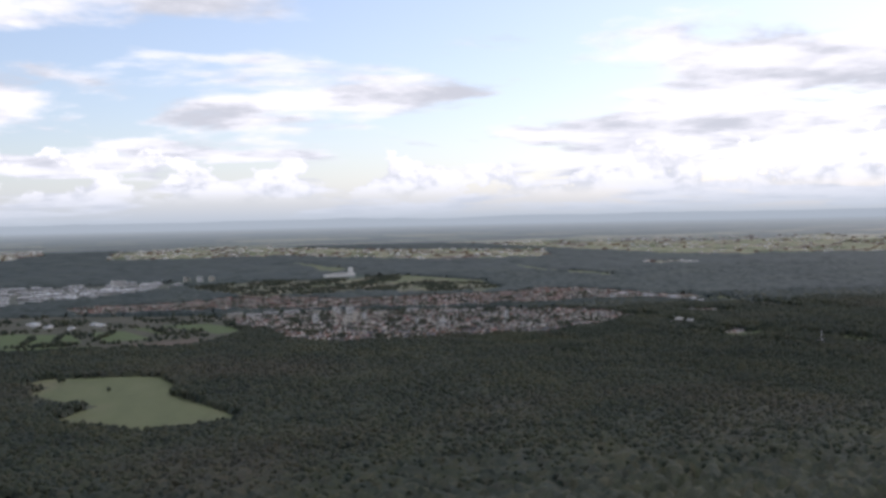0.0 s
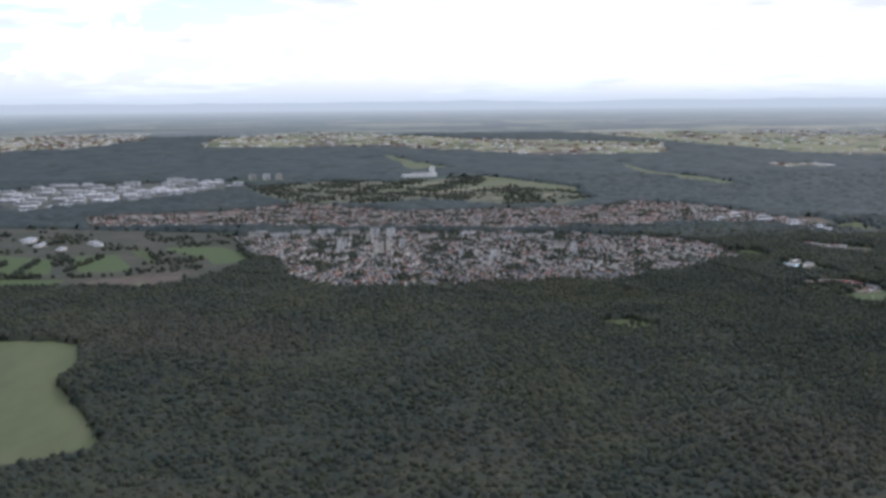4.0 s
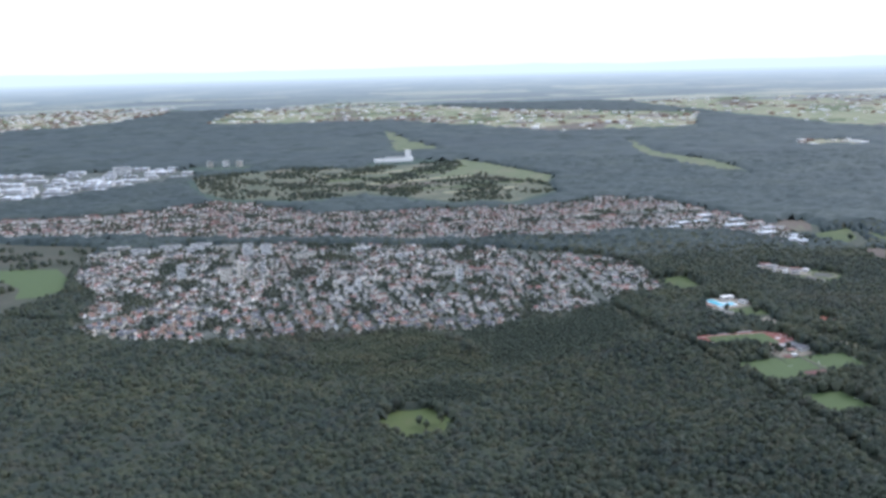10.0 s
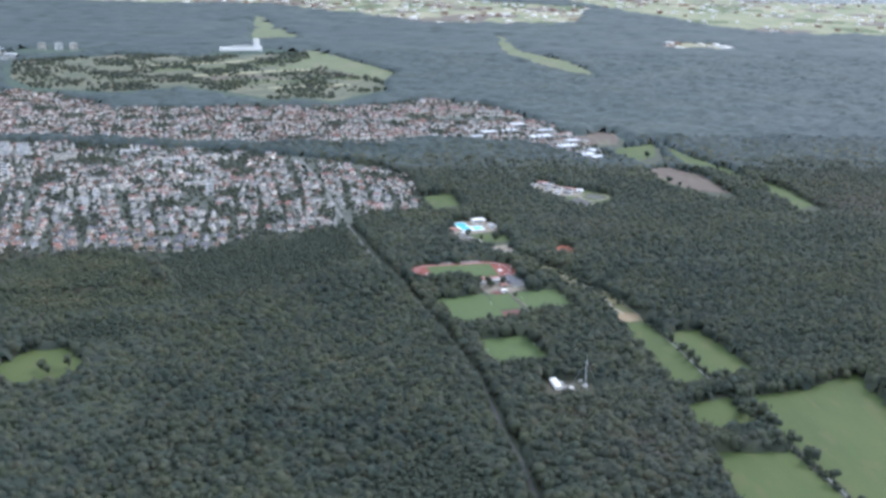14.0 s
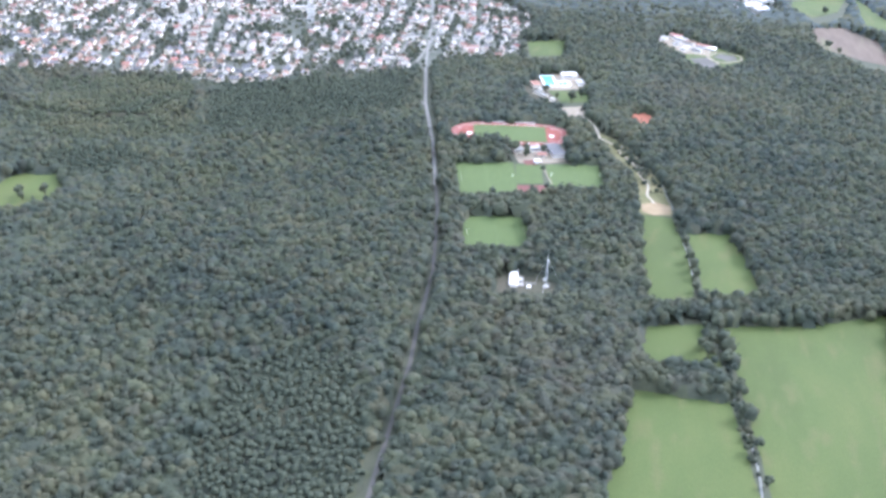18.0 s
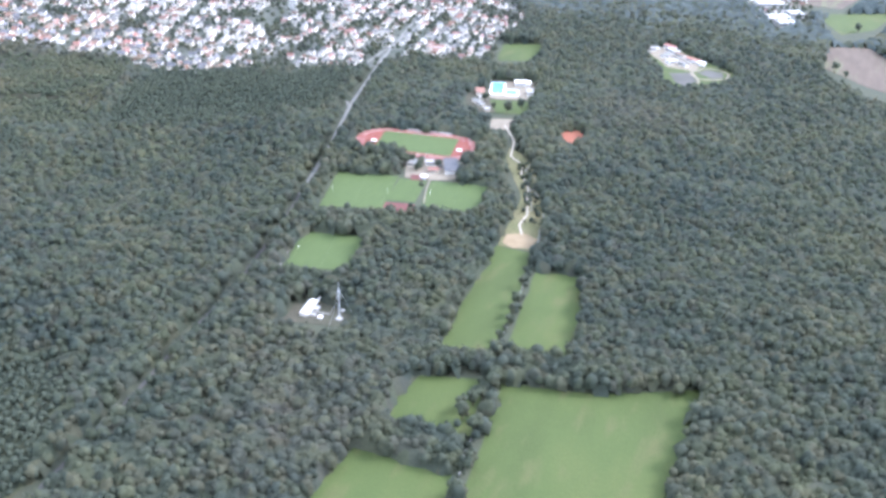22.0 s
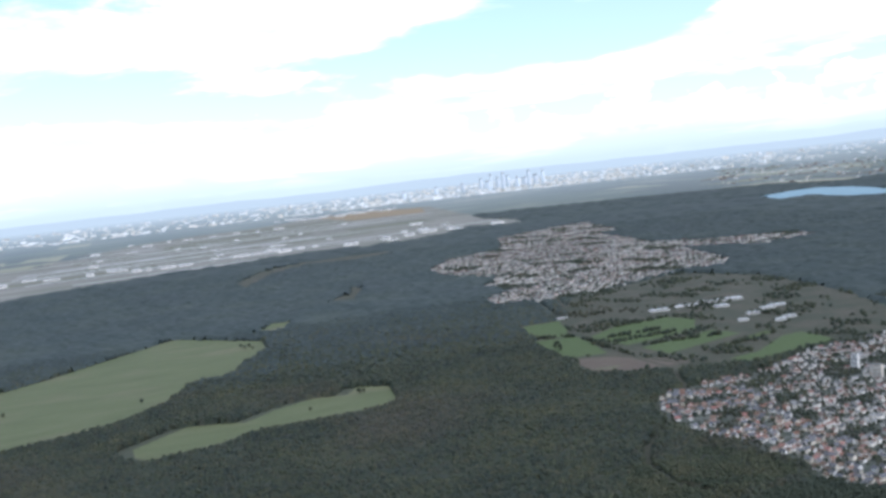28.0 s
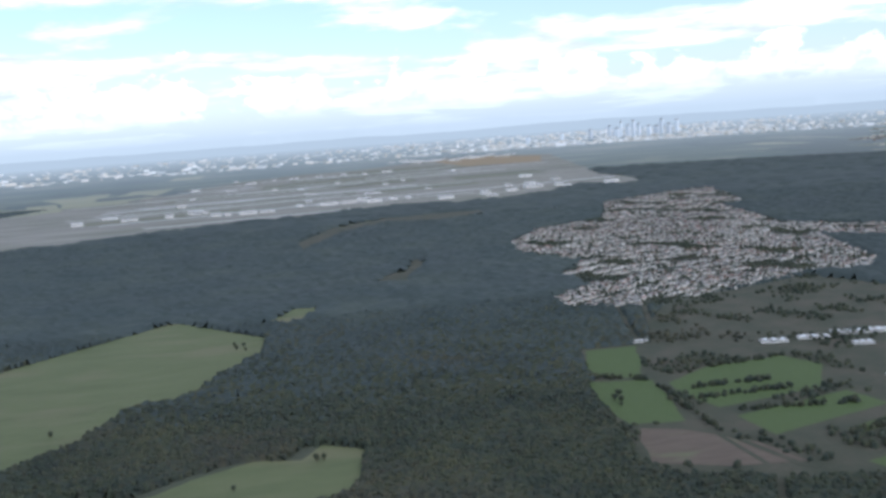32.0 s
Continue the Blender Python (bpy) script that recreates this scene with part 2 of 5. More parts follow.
M_SCRUB = material("rough_scrub", [(0.034, 0.040, 0.024), (0.048, 0.049, 0.031), (0.068, 0.060, 0.042)], 0.09, 0.95, 0.6, 12, dapple=0.3)
M_YARD = material("garden_ground", [(0.038, 0.048, 0.034), (0.062, 0.068, 0.052), (0.095, 0.098, 0.082)], 0.35, 0.9, 0.3, 8)
M_ROAD = material("worn_asphalt", [(0.060, 0.058, 0.051), (0.085, 0.082, 0.073)], 0.2, 0.9, 0.2, 12)
M_STREET = material("pale_street", [(0.12, 0.117, 0.108), (0.17, 0.165, 0.15)], 0.5, 0.85, 0.15, 12)
M_CONCRETE = material("apron_concrete", [(0.29, 0.285, 0.27), (0.38, 0.375, 0.355)], 0.02, 0.8, 0.1, 12, spec=0.5, stain=((0.24, 0.245, 0.235), 0.02, 0.52))
M_APRON = material("taxiway_concrete", [(0.135, 0.128, 0.105), (0.230, 0.218, 0.188)], 0.012, 0.85, 0.1, 12, spec=0.3, stain=((0.120, 0.122, 0.088), 0.010, 0.48), stretch=(12, 6.0))
M_SAND = material("sandy_path", [(0.185, 0.138, 0.080), (0.235, 0.180, 0.110)], 0.9, 0.95, 0.3, 8)
M_GRAVEL = material("pale_gravel", [(0.26, 0.23, 0.18), (0.34, 0.30, 0.24)], 1.2, 0.9, 0.2, 6)
M_WATERWAY = material("pale_stream", [(0.10, 0.11, 0.095), (0.19, 0.19, 0.175)], 1.2, 0.6, 0.2, 5)
M_TARTAN = material("red_running_surface", [(0.140, 0.040, 0.029), (0.170, 0.050, 0.036)], 0.8, 0.85, 0.1, 10)
M_CLAY = material("red_clay", [(0.200, 0.072, 0.043), (0.235, 0.090, 0.054)], 0.8, 0.9, 0.1, 10)
M_WHITE = material("white_render", [(0.60, 0.575, 0.53), (0.71, 0.69, 0.645)], 1.3, 0.8, 0.05, 8, obj=0.12)
M_CREAM = material("cream_render", [(0.52, 0.47, 0.38), (0.62, 0.57, 0.48)], 1.3, 0.8, 0.05, 8, obj=0.15)
M_REDROOF = material("red_clay_roof_tiles", [(0.18, 0.095, 0.070), (0.25, 0.135, 0.10)], 2.0, 0.8, 0.4, 12, obj=0.35)
M_GREYROOF = material("grey_roof_tiles", [(0.085, 0.085, 0.09), (0.13, 0.13, 0.135)], 2.0, 0.7, 0.4, 12, obj=0.3)
M_BROWNROOF = material("brown_roof_tiles", [(0.15, 0.098, 0.072), (0.21, 0.145, 0.11)], 2.0, 0.8, 0.4, 12, obj=0.3)
M_FAINT = material("faded_line_paint", [(0.085, 0.115, 0.050), (0.115, 0.145, 0.075)], 1.0, 0.9)
M_WALLS = material("house_walls", [(0.52, 0.485, 0.425), (0.72, 0.68, 0.605)], 0.2, 0.8, 0.05, 8, island=0.15)
M_ROOFS_RED = material("town_red_roofs", [(0.115, 0.070, 0.055), (0.190, 0.110, 0.085)], 0.3, 0.75, 0.2, 12, island=0.4)
M_ROOFS_GREY = material("town_grey_roofs", [(0.075, 0.075, 0.074), (0.20, 0.195, 0.185)], 0.3, 0.7, 0.2, 12, island=0.6)
M_FLATROOF = material("pale_flat_roof", [(0.22, 0.212, 0.195), (0.34, 0.33, 0.305)], 0.4, 0.7, 0.1, 8, obj=0.4)
M_HALL = material("hall_sheeting", [(0.300, 0.291, 0.273), (0.460, 0.446, 0.419)], 0.3, 0.5, 0.1, 8, obj=0.3)
M_GLASS = material("window_glass", [(0.05, 0.06, 0.075), (0.08, 0.095, 0.11)], 3.0, 0.12, 0.0, spec=0.6)
M_PALEGLASS = material("tower_facade", [(0.55, 0.59, 0.62), (0.68, 0.70, 0.72)], 0.05, 0.4, 0.0, spec=0.5, obj=0.2)
M_POOL = material("pool_water", [(0.10, 0.42, 0.52), (0.16, 0.52, 0.62)], 1.5, 0.08, 0.3, 6, spec=0.5)
M_LAKE = material("lake_water", [(0.10, 0.20, 0.25), (0.13, 0.24, 0.29)], 0.05, 0.5, 0.2, 20, spec=0.15)
M_STEEL = material("galvanised_steel", [(0.45, 0.46, 0.47), (0.58, 0.59, 0.60)], 2.0, 0.45, 0.0, metal=0.6)
M_BARK = material("tree_bark", [(0.07, 0.055, 0.04), (0.12, 0.095, 0.07)], 4.0, 0.95, 0.5, 6)
M_PAVING = material("pale_paving", [(0.150, 0.126, 0.092), (0.205, 0.176, 0.132)], 0.8, 0.85, 0.1, 8)
M_LINE = material("white_line_paint", [(0.72, 0.72, 0.70), (0.80, 0.80, 0.78)], 1.0, 0.8)
M_GRASSWAY = material("runway_grass", [(0.10, 0.11, 0.08), (0.16, 0.155, 0.11)], 0.02, 0.95, 0.1, 10, stretch=(10, 4.0))


def haze_glow_material(name, start, end, air, land_colours=((0.045, 0.065, 0.060), (0.06, 0.08, 0.065), (0.17, 0.17, 0.12))):
    """Land whose haze is mixed in as a pale glow, the more the farther it lies from the middle of the place: a
    backdrop.
    """
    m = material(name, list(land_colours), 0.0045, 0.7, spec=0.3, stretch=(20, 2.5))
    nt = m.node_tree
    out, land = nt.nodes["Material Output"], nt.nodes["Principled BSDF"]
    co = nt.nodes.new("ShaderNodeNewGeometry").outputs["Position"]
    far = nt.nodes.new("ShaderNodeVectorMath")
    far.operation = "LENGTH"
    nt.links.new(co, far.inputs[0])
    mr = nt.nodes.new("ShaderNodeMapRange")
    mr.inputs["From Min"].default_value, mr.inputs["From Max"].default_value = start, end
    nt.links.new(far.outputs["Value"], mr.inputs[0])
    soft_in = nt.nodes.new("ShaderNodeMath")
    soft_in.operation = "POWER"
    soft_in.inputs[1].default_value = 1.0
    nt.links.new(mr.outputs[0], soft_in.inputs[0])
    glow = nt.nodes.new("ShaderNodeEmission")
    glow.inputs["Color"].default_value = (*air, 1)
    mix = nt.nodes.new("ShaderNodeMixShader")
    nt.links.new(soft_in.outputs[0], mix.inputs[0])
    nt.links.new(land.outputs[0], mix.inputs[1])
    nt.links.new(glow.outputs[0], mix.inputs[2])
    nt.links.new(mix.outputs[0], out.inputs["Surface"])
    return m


# the glow painted into these far materials stands in for hazy air
M_DISTANCE = haze_glow_material("haze_glow_distance", 1150, 4300, (0.44, 0.50, 0.53))
M_HILLS = haze_glow_material("haze_glow_hills", 0, 4400, (0.47, 0.54, 0.58))
M_FARWOOD = haze_glow_material("haze_glow_woods", 1150, 4300, (0.44, 0.50, 0.53), ((0.045, 0.058, 0.055), (0.055, 0.070, 0.062)))
M_FARFIELD = haze_glow_material("haze_glow_fields", 1150, 4300, (0.46, 0.52, 0.54), ((0.15, 0.16, 0.10), (0.24, 0.22, 0.14)))

# ---------------------------------------------------------------- builders
rng = np.random.default_rng(7)


def part(name, bm, mat, parent=None, label=""):
    """Links a bmesh as one mesh object, under parent if one is given."""
    me = bpy.data.meshes.new(name)
    bm.to_mesh(me)
    bm.free()
    for m in mat if isinstance(mat, (list, tuple)) else [mat]:
        me.materials.append(m)
    ob = new(name, me)
    if parent:
        ob.parent = parent
    return tagged(ob, label)


def bulk(name, verts, faces, mats, index=None, smooth=False):
    """One mesh object from arrays of vertices and equal-sized faces."""
    me = bpy.data.meshes.new(name)
    n = faces.shape[1]
    me.vertices.add(len(verts))
    me.vertices.foreach_set("co", np.ascontiguousarray(verts, dtype=np.float32).ravel())
    me.loops.add(faces.size)
    me.loops.foreach_set("vertex_index", faces.astype(np.int32).ravel())
    me.polygons.add(len(faces))
    me.polygons.foreach_set("loop_start", np.arange(0, faces.size, n, dtype=np.int32))
    for m in mats:
        me.materials.append(m)
    if index is not None:
        me.polygons.foreach_set("material_index", index.astype(np.int32))
    me.update(calc_edges=True)
    (me.shade_smooth if smooth else me.shade_flat)()
    return new(name, me)


def box(bm, x0, y0, z0, x1, y1, z1, m=None):
    made = bmesh.ops.create_cube(bm, size=1.0)["verts"]
    for v in made:
        v.co = Vector((x0 + (v.co.x + 0.5) * (x1 - x0), y0 + (v.co.y + 0.5) * (y1 - y0), z0 + (v.co.z + 0.5) * (z1 - z0)))
        if m is not None:
            v.co = m @ v.co
    return made


def boxpart(name, dims, mat, parent, label=""):
    bm = bmesh.new()
    box(bm, *dims)
    return part(name, bm, mat, parent, label)


def thing(name, m, label, category, group=""):
    ob = new(name)
    ob.matrix_basis = m
    return tagged(ob, label, category, group)


def inside(poly, x, y):
    hit = np.zeros(np.shape(x), bool)
    for (ax, ay), (bx, by) in zip(poly, poly[1:] + poly[:1]):
        cross = (ay > y) != (by > y)
        hit ^= cross & (x < (bx - ax) * (y - ay) / ((by - ay) or 1e-9) + ax)
    return hit


def near_line(line, x, y, reach):
    hit = np.zeros(np.shape(x), bool)
    for (ax, ay), (bx, by) in zip(line, line[1:]):
        dx, dy = bx - ax, by - ay
        s = np.clip(((x - ax) * dx + (y - ay) * dy) / (dx * dx + dy * dy), 0, 1)
        hit |= (x - ax - s * dx) ** 2 + (y - ay - s * dy) ** 2 < reach ** 2
    return hit


def wobbly(poly, step, amount):
    out = []
    for (ax, ay), (bx, by) in zip(poly, poly[1:] + poly[:1]):
        n = max(1, int(math.hypot(bx - ax, by - ay) / step))
        for i in range(n):
            x, y = ax + (bx - ax) * i / n, ay + (by - ay) * i / n
            w = noise.noise_vector((x * 0.35 / step, y * 0.35 / step, 3.1)) * amount
            out.append((x + w.x, y + w.y))
    return out


def sheet(name, poly, mat, z, label, category, step=1.5, amount=0.3, kind="structure"):
    """A thin piece of land laid on the ground sheet, with uneven edges."""
    bm = bmesh.new()
    vs = [bm.verts.new((x, y, z)) for x, y in (wobbly(poly, step, amount) if amount else poly)]
    f = bm.faces.new(vs)
    bm.normal_update()
    if f.normal.z < 0:
        f.normal_flip()
    ret = bmesh.ops.extrude_face_region(bm, geom=[f])
    for v in ret["geom"]:
        if isinstance(v, bmesh.types.BMVert):
            v.co.z = -0.05
    bmesh.ops.recalc_face_normals(bm, faces=bm.faces)
    return tagged(part(name, bm, mat), label, category, kind=kind)


def ribbon(name, line, width, mat, z, label, category, bend=0.0):
    """A road, path or stream along a line."""
    pts = []
    for (ax, ay), (bx, by) in zip(line, line[1:]):
        n = max(1, int(math.hypot(bx - ax, by - ay) / 2.0))
        for i in range(n):
            x, y = ax + (bx - ax) * i / n, ay + (by - ay) * i / n
            w = noise.noise_vector((x * 0.15, y * 0.15, 9.0)) * bend
            pts.append(Vector((x + w.x, y + w.y)))
    pts.append(Vector(line[-1]))
    bm = bmesh.new()
    rows = []
    for i, p in enumerate(pts):
        d = (pts[min(i + 1, len(pts) - 1)] - pts[max(i - 1, 0)]).normalized()
        s = Vector((-d.y, d.x)) * width / 2
        rows.append([bm.verts.new((p.x + s.x, p.y + s.y, z)), bm.verts.new((p.x - s.x, p.y - s.y, z)),
                     bm.verts.new((p.x - s.x, p.y - s.y, -0.03)), bm.verts.new((p.x + s.x, p.y + s.y, -0.03))])
    for a, b in zip(rows, rows[1:]):
        for i in range(4):
            j = (i + 1) % 4
            bm.faces.new((a[i], b[i], b[j], a[j]))
    bmesh.ops.recalc_face_normals(bm, faces=bm.faces)
    return tagged(part(name, bm, mat), label, category, kind="structure")


# ---------------------------------------------------------------- the plan (one metre for ten)
TOWN_NEAR = [(-157, 253), (-150, 222), (-138, 203), (-133, 172), (-125, 165), (-109, 160), (-88, 161), (-78, 163), (-65, 166), (-59, 163), (-50, 166),
             (-42, 173), (-27, 182), (-22, 191), (-17, 190), (-11, 194), (-12, 222), (-19, 238), (-43, 251), (-82, 260), (-108, 266), (-135, 268)]
TOWN_MID = [(-222, 320), (-212, 288), (-160, 281), (-99, 271), (-50, 266), (-20, 263), (-7, 277), (21, 269), (29, 257), (35, 242), (41, 253), (33, 297),
            (16, 341), (-3, 351), (-26, 331), (-65, 328), (-104, 324), (-129, 352), (-145, 362), (-167, 339), (-201, 324)]
TOWN_FAR = [(-518, 204), (-568, 229), (-609, 278), (-711, 308), (-738, 342), (-775, 409), (-635, 381), (-631, 362), (-505, 347), (-474, 371), (-454, 417), (-421, 407), (-412, 366), (-450, 339),
            (-372, 323), (-350, 311), (-348, 283), (-324, 235), (-313, 217), (-322, 187), (-346, 188), (-363, 207), (-399, 204), (-429, 221), (-469, 201)]
INDUSTRY = [(-275, 372), (-251, 340), (-237, 364), (-207, 395), (-174, 460), (-198, 500), (-240, 490), (-283, 470), (-310, 430)]
AIRPORT = [(-718, -91), (-743, -54), (-776, -13), (-798, 32), (-808, 90), (-850, 166), (-835, 206), (-830, 246), (-870, 303), (-940, 343), (-881, 386), (-958, 408), (-1081, 404), (-1405, 452),
           (-1772, 501), (-1913, 439), (-1960, 356), (-1858, 271), (-1694, 164), (-1695, 75), (-1610, 2), (-1467, -67), (-1432, -150), (-1271, -196), (-1000, -260), (-700, -200)]
GRASSLAND = {
    "big_meadow": [(23.4, 103), (32, 105), (41, 110), (40.5, 97), (42, 79), (45, 62), (30, 56), (27, 75)],
    "meadow_by_hedge": [(15, 89), (24, 89), (26, 75), (27.5, 58), (14, 55), (13.5, 71)],
    "small_meadow": [(16, 101), (22, 103), (23.5, 94), (15, 93)],
    "west_strip_meadow": [(14, 129), (18, 129), (20, 120), (21, 106), (16, 106), (15, 115)],
    "east_strip_meadow": [(20, 125), (25, 126), (27, 118), (28, 110), (22, 108)],
    "clearing": [(-67, 120), (-62, 120.5), (-58, 115.5), (-59, 110), (-65, 109), (-69.5, 114)],
    "green_by_town": [(-11, 206), (-4, 210), (-3, 199), (-9, 196)],
    "pool_lawn": [(-4, 176), (3, 178), (4, 172), (-2, 170)],
    "left_meadow": [(-245, -45), (-263, -26), (-283, -8), (-301, 8), (-365, 53), (-321, 88), (-296, 88), (-278, 80), (-255, 74), (-240, 58), (-216, 52), (-197, 38), (-190, 24), (-184, 11), (-175, -4), (-165, -40)],
    "strip_meadow": [(-166, 45), (-182, 58), (-180, 66), (-176, 73), (-185, 81), (-193, 93), (-190, 102), (-199, 106), (-193, 115), (-173, 113), (-166, 109), (-162, 94), (-163, 84), (-157, 72), (-152, 62), (-148, 52), (-157, 46)],
    "little_meadow": [(-350, 87), (-372, 96), (-372, 104), (-355, 102), (-342, 94)],
    "field_one": [(-260, 177), (-259, 192), (-226, 182), (-234, 171)],
    "field_two": [(-227, 169), (-223, 185), (-189, 180), (-191, 169), (-204, 167)],
    "field_three": [(-217, 184), (-230, 200), (-234, 221), (-222, 226), (-203, 216), (-196, 190)],
    "field_four": [(-189, 191), (-199, 220), (-187, 223), (-175, 193)],
    "field_five": [(-156, 201), (-159, 212), (-174, 229), (-175, 236), (-159, 236), (-150, 220), (-148, 209), (-151, 203)],
    "fairway": [(-55, 520), (-43, 505), (-26, 464), (-12, 429), (-17, 403), (-29, 420), (-41, 442), (-51, 428), (-65, 429), (-57, 455), (-50, 478)],
    "far_fairway": [(-105, 763), (-97, 744), (-80, 653), (-61, 600), (-71, 589), (-88, 580)],
    "valley_meadow": [(52, 618), (60, 618), (54, 542), (61, 510), (72, 481), (74, 443), (71, 426), (61, 449), (52, 483), (46, 521)],
    "forest_aisle": [(-243, 84), (-248, 94), (-256, 104), (-252, 94), (-246, 84)],
    "narrow_field": [(-185, 230), (-181, 231), (-170, 207), (-174, 207)],
    "lower_stream_pasture": [(70, 226), (73, 216), (74, 200), (67, 195), (67, 212)],
    "pasture": [(44, 262), (57, 270), (53, 253), (47, 246), (43, 255)],
    "stream_pasture": [(59, 272), (62, 252), (68, 233), (67, 223), (63, 237), (57, 243)],
}
SOIL = {
    "ploughed_field": [(45, 235), (52, 239), (58, 229), (59, 210), (53, 213), (45, 221)],
    "soil_plot": [(35, 279), (45, 289), (51, 285), (46, 268), (36, 267)],
    "fallow_field": [(-188, 169), (-184, 178), (-172, 188), (-159, 192), (-161, 178), (-167, 166)],
}
SCRUBLAND = {
    "castle_heath": [(-177, 453), (-136, 486), (-107, 483), (-75, 494), (-54, 506), (-12, 429), (-17, 399), (-16, 374), (-35, 345), (-48, 353), (-55, 347), (-73, 365), (-89, 379), (-112, 362), (-145, 372), (-160, 400)],
    "field_margin": [(-262, 176), (-262, 196), (-300, 210), (-313, 217), (-324, 235), (-345, 283), (-300, 300), (-225, 290), (-205, 282), (-158, 268), (-152, 222), (-146, 206), (-150, 188), (-158, 168), (-168, 164), (-190, 166)],
    "airport_clearing": [(-613, 91), (-690, 113), (-735, 153), (-743, 222), (-714, 226), (-676, 182), (-692, 148), (-649, 119), (-561, 94)],
    "glade": [(-419, 127), (-448, 138), (-443, 142), (-489, 151), (-472, 155), (-446, 148), (-414, 140), (-414, 131)],
}
LAKE = [(-827, 615), (-854, 671), (-855, 705), (-771, 699), (-700, 670), (-668, 687), (-598, 631), (-668, 608), (-756, 621), (-732, 582)]
PITCH_LEFT = [(-12, 139.5), (-4.2, 142), (-2, 132), (-9.3, 129.2)]
PITCH_MID = [(-3.8, 141.4), (-0.2, 142), (0.9, 135.4), (-2.6, 134.4)]
PITCH_RIGHT = [(0.3, 142.4), (7.4, 144.6), (9.8, 136.4), (2.0, 134.6)]
PITCH_LOW = [(-7.7, 122.2), (-0.1, 124.4), (1.9, 116.2), (-5.7, 113.8)]
COURT = [(-2.5, 133.9), (1.2, 134.9), (1.8, 132.6), (-1.9, 131.6)]
POOL_DECK = [(-6.2, 185), (1, 188), (3, 179.5), (-2, 177), (-4.2, 177)]
HUT_YARD = [(-1.2, 109.4), (6.2, 108.4), (6.0, 105.4), (-0.2, 104)]
CAMP = [(13.5, 215), (15, 218.5), (18, 221), (21, 217), (26, 213), (31, 209), (30.5, 204.5), (26, 199), (23.5, 196.5), (20, 199.5), (18.5, 207)]
REST_YARD = [(-7.6, 176.4), (-7.2, 180.6), (-5, 180.8), (-2.9, 175), (-0.6, 171), (-2.2, 169.4), (-5.9, 172.4)]
FOOTWAY = [(2.4, 166), (3.2, 164.9), (5.6, 160.8), (6.4, 158.4), (7.1, 155.5), (9.5, 153.1), (10.1, 149.9), (12.4, 146.2), (13.6, 142.2), (15, 138.3), (14.8, 135.4), (15.8, 132.9)]
PARKING = [(-0.2, 168), (3, 169.4), (4.2, 165), (0.8, 164)]
STAND_YARD = [(-5.6, 148), (2.2, 150), (3.4, 145), (1.0, 143), (-3.4, 142)]
TENNIS = [(10.9, 167.3), (11.9, 169), (13.6, 169.2), (14.7, 166.6), (14.2, 164.2), (12.4, 164.2)]
PATH_LAND = [(5.8, 158.4), (8.2, 156.6), (11, 153.6), (13.4, 147.4), (15.3, 143.6), (17, 138.9), (18.2, 129.6), (14, 129), (13.4, 136.3), (12.6, 142.6), (11.2, 145.8), (8.6, 150.4), (6.6, 154.6)]
ROAD = [(-40, 247), (-34, 224), (-27, 186), (-22, 164), (-17, 147), (-11, 123), (-8, 107), (-6.8, 94), (-6, 88), (-5, 74), (-4, 60), (-2, 30)]
STREAM = [(12.5, 146.7), (15.4, 142.9), (17.1, 137.9), (18.3, 130.7), (18.9, 126.7), (19.5, 124), (20.3, 117.5), (21.1, 109.7), (21.8, 105), (23.4, 97.8), (24, 92.1), (24.6, 87.8), (25.3, 83.1), (26, 78.1), (28, 58)]
RAIL = [(-330, 205), (-262, 193), (-219, 184), (-179, 183), (-156, 185), (-141, 179), (-125, 175), (-105, 158), (-92, 147), (-81, 142), (-68, 141), (-56, 146)]
MAIN_LINE = [(-330, 215), (-270, 200), (-219, 186), (-180, 184), (-158, 190), (-143, 205), (-140, 240), (-138, 264), (-104, 262), (-73, 259), (-44, 259), (-19, 259)]
TRACK_MIDDLE, TRACK_TURN = (-6.4, 153.6), radians(10)


def track_oval(half_straight, radius, n=20):
    out = []
    for side in (0, 1):
        for i in range(n + 1):
            a = math.pi * side - math.pi / 2 + math.pi * i / n
            x = (half_straight if side == 0 else -half_straight) + radius * math.cos(a)
            y = radius * math.sin(a)
            c, s = math.cos(TRACK_TURN), math.sin(TRACK_TURN)
            out.append((TRACK_MIDDLE[0] + x * c - y * s, TRACK_MIDDLE[1] + x * s + y * c))
    return out


OPEN = [TOWN_NEAR, TOWN_MID, TOWN_FAR, INDUSTRY, AIRPORT, LAKE, PITCH_LEFT, PITCH_MID, PITCH_RIGHT, PITCH_LOW, COURT, POOL_DECK, HUT_YARD, CAMP, PARKING,
        STAND_YARD, TENNIS, PATH_LAND, REST_YARD, track_oval(4.3, 4.9), *GRASSLAND.values(), *SOIL.values(), *SCRUBLAND.values()]
FARMLAND = [[(-278, 900), (-304, 1194), (-195, 1385), (-93, 1282), (-5, 1086), (176, 936), (121, 720), (18, 707), (-39, 812), (-113, 900)],
            [(150, 1250), (700, 1231), (500, 600), (231, 674), (192, 899)], [(152, 590), (182, 573), (172, 540), (140, 556)],
            [(-600, 1142), (-537, 1329), (-413, 1336), (-371, 1117), (-392, 908), (-460, 839)],
            [(-1201, 755), (-1831, 1128), (-1424, 1320), (-980, 953), (-909, 768)]]


